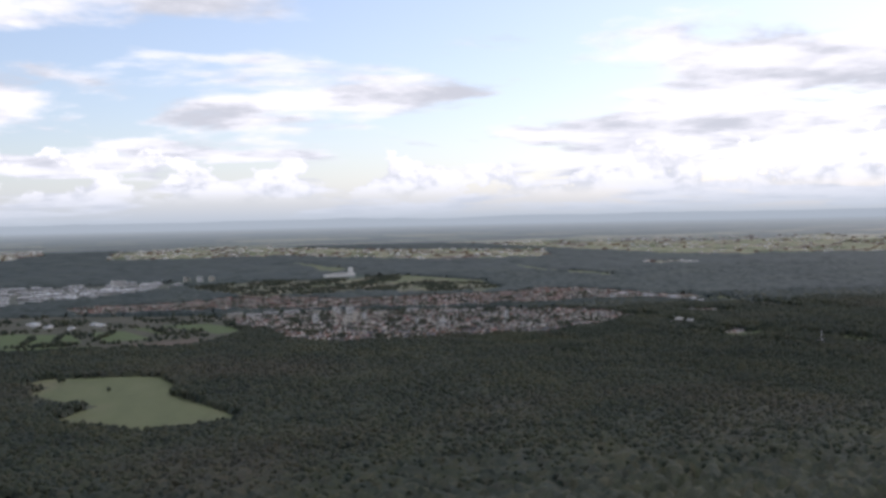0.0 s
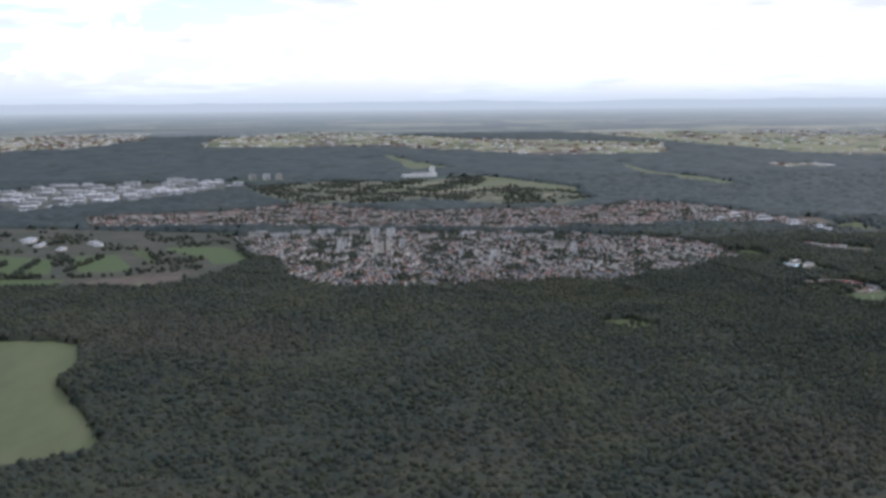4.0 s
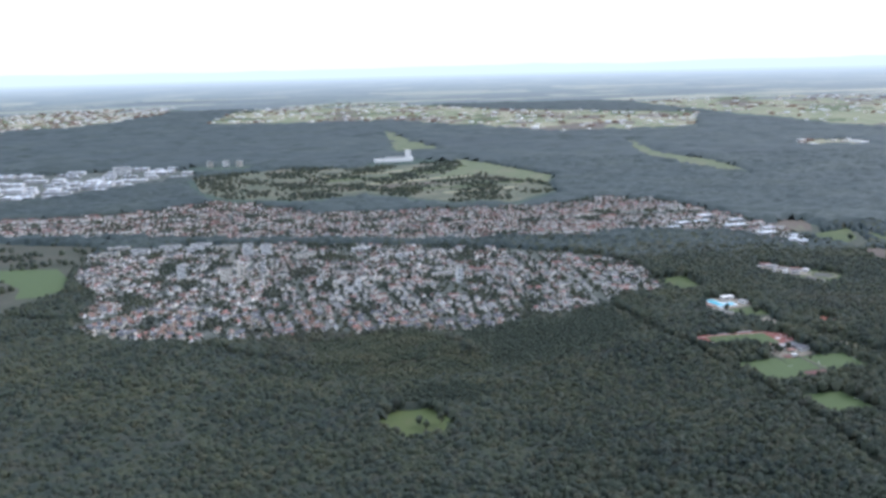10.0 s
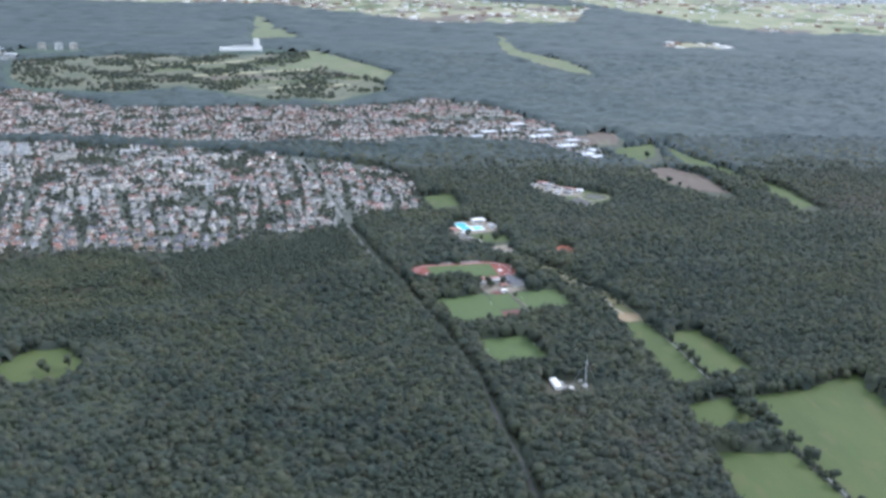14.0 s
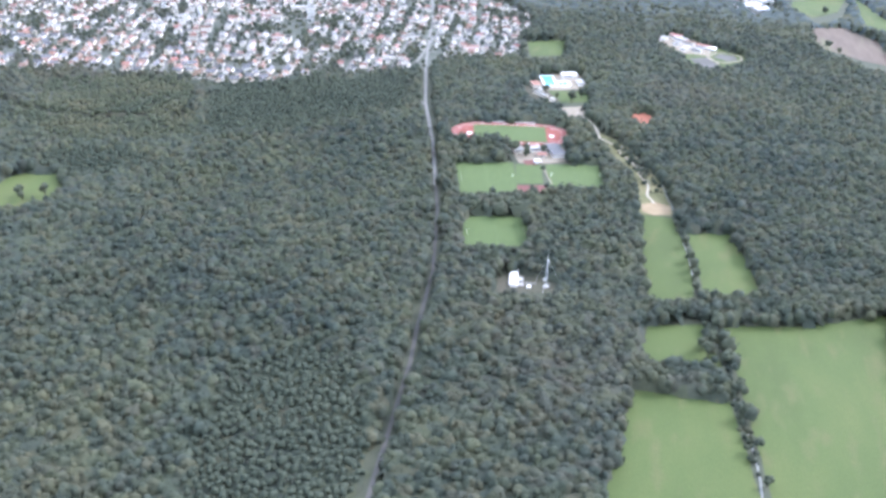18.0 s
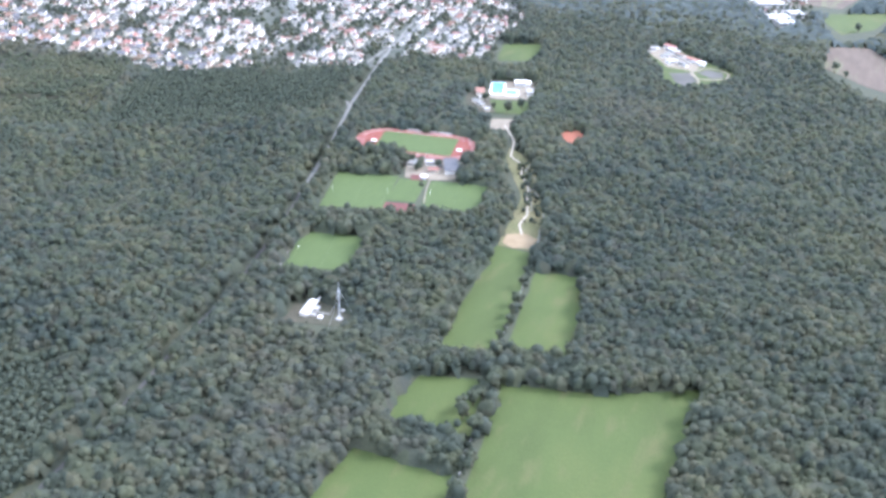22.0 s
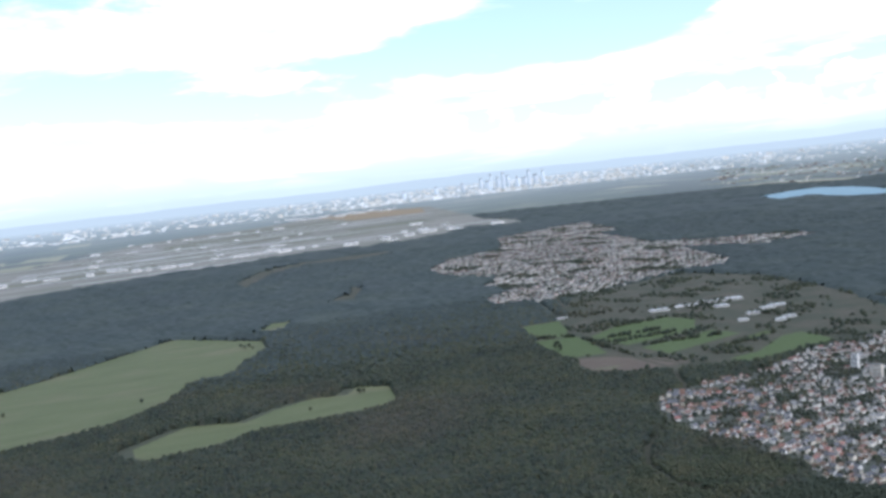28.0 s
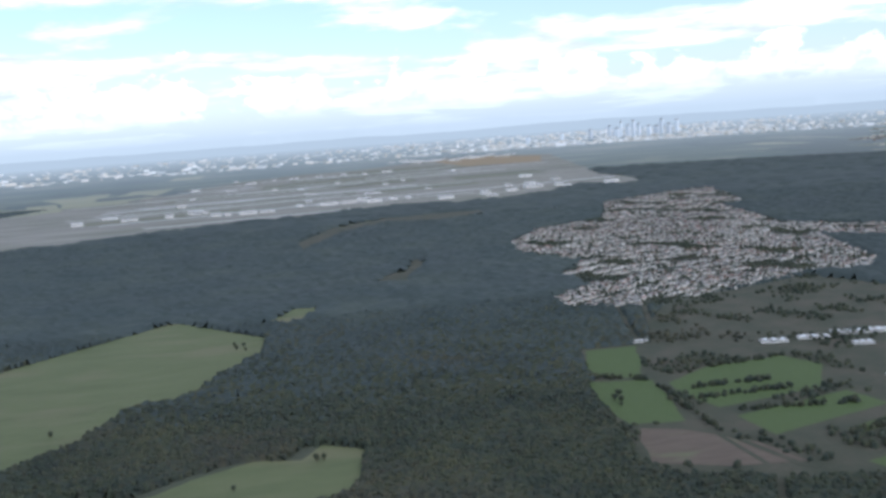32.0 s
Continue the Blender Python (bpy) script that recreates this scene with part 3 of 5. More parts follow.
CLEARED = [[(-100, 503), (-62, 508), (-62, 520), (-100, 520)], [(-190, 495), (-155, 495), (-155, 512), (-190, 512)], [(-225, 470), (-205, 470), (-205, 484), (-225, 484)]]
OPEN += CLEARED
LOW_FAR = [SCRUBLAND["castle_heath"]] + CLEARED + [GRASSLAND[k] for k in ("green_by_town", "pasture", "stream_pasture", "lower_stream_pasture", "strip_meadow", "fairway", "far_fairway", "valley_meadow")] + [SOIL["ploughed_field"], SOIL["soil_plot"]]
# open land whose edge towards the path has only low growth
LOW_TREES = [track_oval(4.3, 4.9), PITCH_LEFT, PITCH_MID, PITCH_RIGHT, PITCH_LOW, COURT, POOL_DECK, HUT_YARD, PARKING, TENNIS, GRASSLAND["clearing"], GRASSLAND["green_by_town"], GRASSLAND["west_strip_meadow"], GRASSLAND["east_strip_meadow"], GRASSLAND["pool_lawn"]]

LOW_TREES += [PATH_LAND, REST_YARD, STAND_YARD, CAMP]


def wooded(x, y):
    free = np.zeros(np.shape(x), bool)
    for p in OPEN:
        free |= inside(p, x, y)
    for p in LOW_TREES:
        free |= inside(p, x, y + 1.3) | inside(p, x, y + 2.6)
    free |= inside(TOWN_NEAR, x, y + 1.6)
    for p in LOW_FAR:
        for k in range(2, 3 + int(0.028 * np.mean([q[1] for q in p])), 2):
            free |= inside(p, x, y + k)
    free |= near_line(ROAD, x, y, 0.84) | near_line(FOOTWAY, x, y, 0.75) | near_line(FOOTWAY, x, y + 1.6, 0.7) | near_line(ROAD[:5], x, y, 1.1) | near_line(STREAM, x, y, 0.45) | near_line(RAIL, x, y, 0.9) | near_line(MAIN_LINE, x, y, 1.1)
    return ~free


# ---------------------------------------------------------------- ground and distance
MIDDLE = (-60, 60, 0)
bm = bmesh.new()
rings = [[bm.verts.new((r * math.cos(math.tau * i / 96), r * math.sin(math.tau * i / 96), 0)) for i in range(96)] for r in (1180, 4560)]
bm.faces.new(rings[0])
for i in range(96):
    # outer ring: painted haze, its pale glow growing outwards
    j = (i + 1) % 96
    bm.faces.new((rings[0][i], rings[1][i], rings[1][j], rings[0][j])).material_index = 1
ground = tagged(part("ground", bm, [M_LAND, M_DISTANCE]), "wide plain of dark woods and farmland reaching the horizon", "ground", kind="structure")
ground.location = MIDDLE

# ring of hills whose haze is its own pale emission
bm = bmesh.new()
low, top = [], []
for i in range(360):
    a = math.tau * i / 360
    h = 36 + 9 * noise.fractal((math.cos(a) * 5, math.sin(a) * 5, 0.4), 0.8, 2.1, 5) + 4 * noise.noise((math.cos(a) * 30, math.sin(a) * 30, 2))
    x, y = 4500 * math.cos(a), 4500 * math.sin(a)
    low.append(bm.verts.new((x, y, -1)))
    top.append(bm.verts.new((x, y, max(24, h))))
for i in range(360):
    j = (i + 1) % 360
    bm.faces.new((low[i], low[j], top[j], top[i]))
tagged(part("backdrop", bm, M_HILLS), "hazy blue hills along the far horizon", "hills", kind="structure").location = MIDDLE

tagged(sheet("forest_floor", [(-345, -150), (180, -150), (180, 275), (-345, 275)], M_FLOOR, 0.012, "shaded earth and undergrowth of the woods", "forest floor", amount=0), kind="structure")
for name, poly in GRASSLAND.items():
    d = min(math.hypot(x, y - 60) for x, y in poly)
    sheet("meadow", poly, M_TURF if name.startswith("field_") else M_PASTURE if name in ("left_meadow", "strip_meadow", "little_meadow", "fairway", "far_fairway", "valley_meadow") else M_GRASS, 0.03, "mown green meadow with faint cut lines between woods", "meadow", 1.2 if d < 250 else 6, 0.28 if d < 250 else 1.5)
for name, poly in SOIL.items():
    sheet("ploughed_field", poly, M_SOIL, 0.036, "bare brown ploughed field beside green pasture", "field", 2, 0.3)
for name, poly in SCRUBLAND.items():
    sheet("scrubland", poly, M_HEATH if name == "castle_heath" else M_SCRUB, 0.024, "rough dry scrub and heath with scattered bushes", "scrubland", 4, 1.2)
sheet("path_ground", PATH_LAND, M_DRY, 0.035, "dry yellow grass along a winding path", "grass", 1.0, 0.2)
sheet("sandy_patch", [(14.1, 132.2), (16, 133.2), (17.9, 132.4), (18, 130.1), (15.9, 129.2), (14.4, 130.2)], M_SAND, 0.045, "worn patch of bare yellow sand", "sand", 0.8, 0.25)
for poly, label in ((TOWN_NEAR, "gardens and yards between the houses of the town"), (TOWN_MID, "gardens and yards in the older part of the town"), (TOWN_FAR, "gardens and yards of the farther town")):
    sheet("town_ground", poly, M_YARD, 0.03, label, "town ground", 3, 0.6)
sheet("industrial_yard", INDUSTRY, M_YARD, 0.034, "pale concrete yards between large halls", "yard", 8, 1)
sheet("airport_apron", AIRPORT, M_APRON, 0.04, "wide pale airport with concrete aprons and taxiways", "airport", 20, 4)
sheet("lake", LAKE, M_LAKE, 0.05, "calm blue-green gravel pit lake among woods", "lake", 12, 6)
sheet("farm_ground", CAMP, M_GRASS, 0.04, "rough grass round a farm at the wood's edge", "ground", 1.5, 0.3)
sheet("restaurant_yard", REST_YARD, M_SCRUB, 0.04, "worn ground between small buildings by the pool", "yard", 1.0, 0.2)
ribbon("road", ROAD, 0.44, M_ROAD, 0.055, "straight grey asphalt road through the woods", "road")
ribbon("road", [(-40, 247), (-34, 224), (-27, 186), (-22, 164), (-17, 147), (-13, 131)], 0.5, M_STREET, 0.062, "paler newly surfaced stretch of road near the town", "road")
ribbon("stream", STREAM, 0.17, M_WATERWAY, 0.06, "narrow pale stream winding between meadows", "stream", 0.5)
ribbon("railway_line", RAIL, 1.1, M_SCRUB, 0.05, "dark overgrown railway cutting curving past the fields", "railway")

# ---------------------------------------------------------------- woods
def crown_shapes(count, level, leaves, tall, seed):
    """Uneven crowns: a rough core with sprays of leaves standing out of it."""
    shapes = []
    for k in range(count):
        r = np.random.default_rng(int(seed * 100) + k)
        b = bmesh.new()
        bmesh.ops.create_icosphere(b, subdivisions=level, radius=0.85)
        for v in b.verts:
            at = Vector((seed + 5.3 * k, 1.7 * k, 0))
            n = noise.noise(v.co * 1.7 + at) + 0.8 * noise.noise(v.co * 3.9 + at)
            v.co *= 1.0 + 0.40 * n + r.uniform(-0.09, 0.09)
            v.co.z *= tall
        bmesh.ops.delete(b, geom=[f for f in b.faces if f.calc_center_median().z < -0.4 * tall], context="FACES")
        bmesh.ops.triangulate(b, faces=b.faces)
        b.verts.index_update()
        vs, fs = [v.co[:] for v in b.verts], [[v.index for v in f.verts] for f in b.faces]
        b.free()
        for j in range(leaves):
            a, up_ = r.uniform(0, math.tau), r.uniform(-0.25, 1.0)
            flat_ = math.sqrt(max(0.0, 1 - up_ * up_))
            out = Vector((flat_ * math.cos(a), flat_ * math.sin(a), up_ * tall)) * r.uniform(0.62, 1.06)
            side = Vector((-math.sin(a), math.cos(a), r.uniform(-0.6, 0.6))) * r.uniform(0.14, 0.26)
            tip = (Vector((math.cos(a), math.sin(a), 0)) * r.uniform(0.0, 0.3) + Vector((0, 0, r.uniform(-0.06, 0.42))))
            base = len(vs)
            vs += [(out - side)[:], (out + side)[:], (out + tip)[:]]
            fs.append([base, base + 1, base + 2])
        shapes.append((np.array(vs), np.array(fs)))
    return shapes


def scatter(name, shapes, xs, ys, radius, height, mat, label, category="trees"):
    """Joins crowns of the given shapes, one for each place, into one object."""
    vs, fs, base = [], [], 0
    which = rng.integers(0, len(shapes), len(xs))
    for k, (sv, sf) in enumerate(shapes):
        pick = np.where(which == k)[0]
        if not len(pick):
            continue
        a = rng.uniform(0, math.tau, len(pick))
        r = radius[pick]
        h = height[pick]
        c, s = np.cos(a)[:, None], np.sin(a)[:, None]
        x = (sv[:, 0] * c - sv[:, 1] * s) * r[:, None] + xs[pick][:, None]
        y = (sv[:, 0] * s + sv[:, 1] * c) * r[:, None] + ys[pick][:, None]
        z = (sv[:, 2] * (r * 1.05)[:, None]) + (h - r * 0.95)[:, None]
        vs.append(np.stack([x, y, z], -1).reshape(-1, 3))
        fs.append((sf[None] + (base + np.arange(len(pick)) * len(sv))[:, None, None]).reshape(-1, 3))
        base += len(pick) * len(sv)
    ob = bulk(name, np.concatenate(vs), np.concatenate(fs), [mat], smooth=True)
    return tagged(ob, label, category, kind="stuff")


def grid_points(x0, y0, x1, y1, step):
    gx, gy = np.meshgrid(np.arange(x0, x1, step), np.arange(y0, y1, step * 0.87))
    gx = gx + (np.arange(gx.shape[0]) % 2)[:, None] * step / 2
    gx = gx + rng.uniform(-0.34, 0.34, gx.shape) * step
    gy = gy + rng.uniform(-0.34, 0.34, gy.shape) * step
    return gx.ravel(), gy.ravel()


def patches(x, y, size, seed):
    """Smooth waves over the plan, about -1 to 1, for stands of one kind."""
    r = np.random.default_rng(seed)
    v = np.zeros(np.shape(x))
    for k in range(9):
        a, w = r.uniform(0, math.tau), r.uniform(0.5, 1.8) / size
        v += np.sin((x * math.cos(a) + y * math.sin(a)) * w * math.tau + r.uniform(0, math.tau)) / 3
    return v


OLIVE_BLOCK = [(-84, 156), (-73.5, 161), (-61, 162.7), (-57, 152.3), (-50.5, 137.5), (-65.7, 129), (-80, 138)]
COMPARTMENTS = [[(-22, 84.5), (-11.5, 88.5), (-6, 75), (-4.5, 66), (-13, 60), (-20, 66)], [(-58.6, 161.5), (-41.6, 168.2), (-32, 175.2), (-27, 175.2), (-23.4, 159.8), (-37, 142.7), (-48.6, 137.6)], [(-70, 124), (-58, 130), (-48, 126), (-60, 119)]]
CLOSE_BOX, NEAR_BOX, MID_BOX, FAR_BOX = (-48, 42, 74, 152), (-92, 30, 112, 232), (-345, -150, 180, 275), (-690, -200, 258, 500)
broad, medium, rough_low = crown_shapes(12, 2, 30, 1.1, 1.0), crown_shapes(10, 1, 10, 1.1, 4.0), crown_shapes(8, 1, 5, 1.0, 9.0)


OUTER_BOX = (-240, -12, 120, 245)


def within(b, gx, gy):
    return (gx > b[0]) & (gx < b[2]) & (gy > b[1]) & (gy < b[3])


def ragged(gx, gy):
    """Forestry compartments with uneven edges."""
    sx, sy = gx + 0.9 * patches(gx, gy, 5, 2), gy + 0.9 * patches(gx, gy, 5, 3)
    return sum(inside(p, sx, sy) for p in COMPARTMENTS) > 0


def olive(gx, gy):
    return inside(OLIVE_BLOCK, gx + 0.6 * patches(gx, gy, 5, 12), gy + 0.6 * patches(gx, gy, 5, 13))


def mixed(gx, gy):
    return ~(ragged(gx, gy) | olive(gx, gy))


def inner(gx, gy):
    """1 well inside the near woods, 0 outside them, with an uneven fringe between."""
    b = OUTER_BOX
    d = np.minimum(np.minimum(gx - b[0], b[2] - gx), np.minimum(gy - b[1], b[3] - gy)) + 5 * patches(gx, gy, 30, 71)
    return np.clip(d / 30, 0, 1)


def stand(name, box_, hole, step, shapes, r0, r1, h0, h1, mat, label, only=None):
    gx, gy = grid_points(*box_, step)
    keep = wooded(gx, gy)
    if hole:
        keep &= ~within(hole, gx, gy)
    if only is not None:
        keep &= only(gx, gy)
    gx, gy = gx[keep], gy[keep]
    tall = 1 + 0.16 * patches(gx, gy, 30, 5)
    scatter(name, shapes, gx, gy, r0 + (r1 - r0) * rng.random(len(gx)) ** 1.7, rng.uniform(h0, h1, len(gx)) * tall, mat, label)


stand("broadleaf_wood", CLOSE_BOX, None, 1.04, broad, 0.36, 1.05, 1.3, 1.85, M_LEAF, "dense broadleaf wood with uneven crowns of mixed greens", mixed)
stand("broadleaf_wood", NEAR_BOX, CLOSE_BOX, 1.1, medium, 0.38, 1.05, 1.3, 1.85, M_LEAF, "dense broadleaf wood beside the sports grounds and meadows", mixed)
stand("outer_wood", OUTER_BOX, NEAR_BOX, 1.2, rough_low, 0.42, 1.0, 1.3, 1.85, M_LEAF, "wide dark wood of closed crowns round the town", lambda gx, gy: rng.random(len(gx)) < 0.1 + 1.2 * inner(gx, gy))
stand("young_wood", NEAR_BOX, None, 0.85, rough_low, 0.34, 0.62, 0.9, 1.4, M_OLIVE, "low olive-green block of young mixed wood", olive)
stand("young_plantation", NEAR_BOX, None, 0.75, rough_low, 0.30, 0.52, 1.0, 1.5, M_PINE, "even blue-green plantation of young trees within the woods", ragged)


def canopy(name, box_, cell, hole, low, high, mat, label, extra=(), blend=False):
    """The roof of leaves of a wood as one jagged sheet that stops at fields and towns."""
    gx, gy = np.meshgrid(np.arange(box_[0], box_[2] + cell, cell), np.arange(box_[1], box_[3] + cell, cell))
    gx = gx + rng.uniform(-0.36, 0.36, gx.shape) * cell
    gy = gy + rng.uniform(-0.36, 0.36, gy.shape) * cell
    wood = wooded(gx, gy) & (np.hypot(gx + 60, gy - 60) < 1190)
    for p in extra:
        wood &= ~inside(p, gx, gy)
    if hole:
        wood &= ~within(hole, gx, gy)
    w = inner(gx, gy)
    z = np.where(wood, rng.uniform(0, 1, gx.shape) * (high - low) * (1 - 0.68 * w) + low + 0.62 * w + 0.12 * patches(gx, gy, 60, 21) * (1 - w), -0.4)
    z = np.where(wood, z * (1 + 0.16 * patches(gx, gy, 30, 5)) * np.where(ragged(gx, gy) | olive(gx, gy), 0.5, 1.0), z)
    ny, nx = gx.shape
    idx = np.arange(nx * ny).reshape(ny, nx)
    f = np.stack([idx[:-1, :-1], idx[:-1, 1:], idx[1:, 1:], idx[1:, :-1]], -1).reshape(-1, 4)
    f = f[wood.ravel()[f].sum(1) > 1]
    index = None
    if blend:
        # painted haze: with distance more faces take the blue-grey leaf colour
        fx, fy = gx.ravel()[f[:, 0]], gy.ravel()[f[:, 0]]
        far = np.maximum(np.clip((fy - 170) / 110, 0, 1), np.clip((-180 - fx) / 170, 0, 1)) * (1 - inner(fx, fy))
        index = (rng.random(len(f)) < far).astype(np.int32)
    ob = bulk(name, np.stack([gx, gy, z], -1).reshape(-1, 3), f, [mat, M_HAZE_CANOPY] if blend else [mat], index, True)
    return tagged(ob, label, "woods", kind="stuff")


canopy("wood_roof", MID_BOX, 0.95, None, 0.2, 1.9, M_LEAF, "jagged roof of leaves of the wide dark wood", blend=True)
# both far sheets carry the haze in their bluish leaf colour
canopy("farther_wood", FAR_BOX, 2.2, MID_BOX, 0.4, 2.0, M_HAZE_CANOPY, "far dark woods around fields and towns", FARMLAND)
canopy("farthest_woods", (-1260, -800, 1100, 1260), 6, FAR_BOX, 0.2, 2.2, M_HAZE_CANOPY, "farthest woods with haze painted in as blue-grey leaves", FARMLAND)

# ---------------------------------------------------------------- towns
def house_stuff(name, rows, label):
    """Joins plain gabled houses (x, y, turn, length, depth, eaves, ridge, red) into one object."""
    r = np.array(rows)
    x, y, a, l, d, e, h, red = r.T
    o = 0.06
    wall = np.stack([np.stack([sx * l / 2, sy * d / 2, z], -1) for sx, sy, z in
                     ((-1, -1, 0 * e), (1, -1, 0 * e), (1, 1, 0 * e), (-1, 1, 0 * e), (-1, -1, e), (1, -1, e), (1, 1, e), (-1, 1, e))], 1)
    gable = np.stack([np.stack([s * l / 2, 0 * d, h], -1) for s in (-1, 1)], 1)
    roof = np.stack([np.stack([sx * (l / 2 + o), sy * (d / 2 + o), z], -1) for sx, sy, z in
                     ((-1, -1, e - 0.03), (1, -1, e - 0.03), (1, 0, h + 0.03), (-1, 0, h + 0.03), (-1, 1, e - 0.03), (1, 1, e - 0.03))], 1)
    v = np.concatenate([wall, gable, roof], 1)
    c, s = np.cos(a)[:, None], np.sin(a)[:, None]
    v = np.stack([v[..., 0] * c - v[..., 1] * s + x[:, None], v[..., 0] * s + v[..., 1] * c + y[:, None], v[..., 2]], -1)
    f = np.array([(0, 1, 5, 4), (2, 3, 7, 6), (1, 2, 6, 5), (3, 0, 4, 7), (5, 6, 9, 9), (7, 4, 8, 8), (10, 11, 12, 13), (13, 12, 15, 14)])
    quads, tris = f[[0, 1, 2, 3, 6, 7]], f[[4, 5]][:, :3]
    n = len(r)
    q = (quads[None] + (np.arange(n) * 16)[:, None, None]).reshape(-1, 4)
    t = (tris[None] + (np.arange(n) * 16)[:, None, None]).reshape(-1, 3)
    q = np.concatenate([q[:, [0, 1, 2]], q[:, [0, 2, 3]]])
    k = np.tile(np.array([0, 0, 0, 0, 1, 1]), n)
    k = np.where((k == 1) & (np.repeat(red, 6) > 0.5), 2, k)
    ob = bulk(name, v.reshape(-1, 3), np.concatenate([q, t]), [M_WALLS, M_ROOFS_GREY, M_ROOFS_RED], np.concatenate([k, k, np.zeros(len(t))]))
    return tagged(ob, label, "houses", kind="stuff")


def bend(px, py, size, amount):
    w = noise.noise_vector((px / size, py / size, 4.4)) * amount
    return px + w.x, py + w.y


def lay_streets(poly, turn, gap, pace, seed, size=26.0, amount=4.0):
    """Places of houses in rows along parallel streets, and the streets, inside a town's outline."""
    r = np.random.default_rng(seed)
    cx, cy = np.mean([p[0] for p in poly]), np.mean([p[1] for p in poly])
    u, w = Vector((math.cos(turn), math.sin(turn))), Vector((-math.sin(turn), math.cos(turn)))
    reach = max(math.hypot(px - cx, py - cy) for px, py in poly) + 5
    homes, streets, backs = [], [], []
    k = -int(reach / gap)
    while k * gap < reach:
        off = k * gap + r.uniform(-0.5, 0.5)
        run, s = [], -reach
        lean = r.uniform(-0.05, 0.05)
        shift = r.uniform(0, 25)
        while s < reach:
            px, py = cx + u.x * s + w.x * (off + lean * s), cy + u.y * s + w.y * (off + lean * s)
            px, py = bend(px, py, size, amount)
            if inside(poly, np.array([px]), np.array([py]))[0]:
                run.append((px, py))
                q = gap * 0.5 + r.uniform(-0.3, 0.3)
                backs.append((px + w.x * q, py + w.y * q))
                if (s + shift) % 25 > 2.2:
                    for side in (-1, 1):
                        if r.random() < 0.15:
                            continue
                        q = side * (gap * 0.24 + r.uniform(-0.4, 0.4))
                        t = turn + lean + (math.pi / 2 if r.random() < 0.45 else 0) + r.normal(0, 0.12)
                        homes.append((px + w.x * q, py + w.y * q, t))
            elif len(run) > 1:
                streets.append(run)
                run = []
            s += pace * r.uniform(0.85, 1.35)
        if len(run) > 1:
            streets.append(run)
        k += 1
    return homes, streets, backs


def sized(homes, seed, big=0.06, red=0.3):
    r = np.random.default_rng(seed)
    rows = []
    for px, py, t in homes:
        l, d = r.uniform(0.8, 1.3), r.uniform(0.7, 0.95)
        e = r.choice([0.45, 0.6, 0.62, 0.8])
        if r.random() < big:
            l, e = l * 1.9, 0.95
        rows.append((px, py, t, l, d, e, e + d * r.uniform(0.28, 0.46), float(r.random() < red)))
    return rows


# quarters of the near town, each with its own run of streets
QUARTERS = [([(-160, 256), (-150, 222), (-138, 203), (-134, 168), (-100, 155), (-100, 214), (-104, 235), (-112, 262)], 62, 4.9, 40.0, 6.0),
            ([(-100, 155), (-62, 158), (-57, 190), (-60, 207), (-100, 214)], 104, 4.6, 40.0, 2.5),
            ([(-62, 158), (-8, 180), (-8, 225), (-30, 240), (-46, 246), (-57, 190)], 98, 4.8, 50.0, 2.5),
            ([(-60, 207), (-52, 205), (-46, 246), (-46, 255), (-78, 262), (-80, 211)], -12, 4.2, 40.0, 1.5),
            ([(-100, 214), (-80, 211), (-78, 262), (-112, 266), (-104, 235)], 14, 5.2, 30.0, 5.0)]


def within_town(rows):
    return [h for h in rows if inside(TOWN_NEAR, np.array([h[0]]), np.array([h[1]]))[0]]


near_homes, near_streets, near_backs = [], [], []
for k, (quarter, turn, gap, size, amount) in enumerate(QUARTERS):
    homes, streets, backs = lay_streets(quarter, radians(turn), gap, 1.4, 3 + k, size, amount)
    near_homes += within_town(homes)
    near_backs += within_town(backs)
    near_streets += [r for r in (within_town(run) for run in streets) if len(r) > 6]
mid_homes, mid_streets, mid_backs = lay_streets(TOWN_MID, radians(12), 3.9, 1.45, 4, 30.0, 5.0)
far_homes, far_streets, far_backs = lay_streets(TOWN_FAR, radians(115), 4.6, 1.6, 5, 60.0, 16.0)
for run in near_streets:
    if len(run) > 6:
        ribbon("street", run[::4] + [run[-1]], 0.5, M_STREET, 0.05, "pale residential street between rows of houses", "street")
ribbon("railway_line", MAIN_LINE, 1.5, M_SCRUB, 0.056, "broad railway line between dark banks of trees", "railway")
for run in mid_streets:
    if len(run) > 10:
        ribbon("street", run[::6] + [run[-1]], 0.5, M_STREET, 0.05, "pale street in the older part of the town", "street")

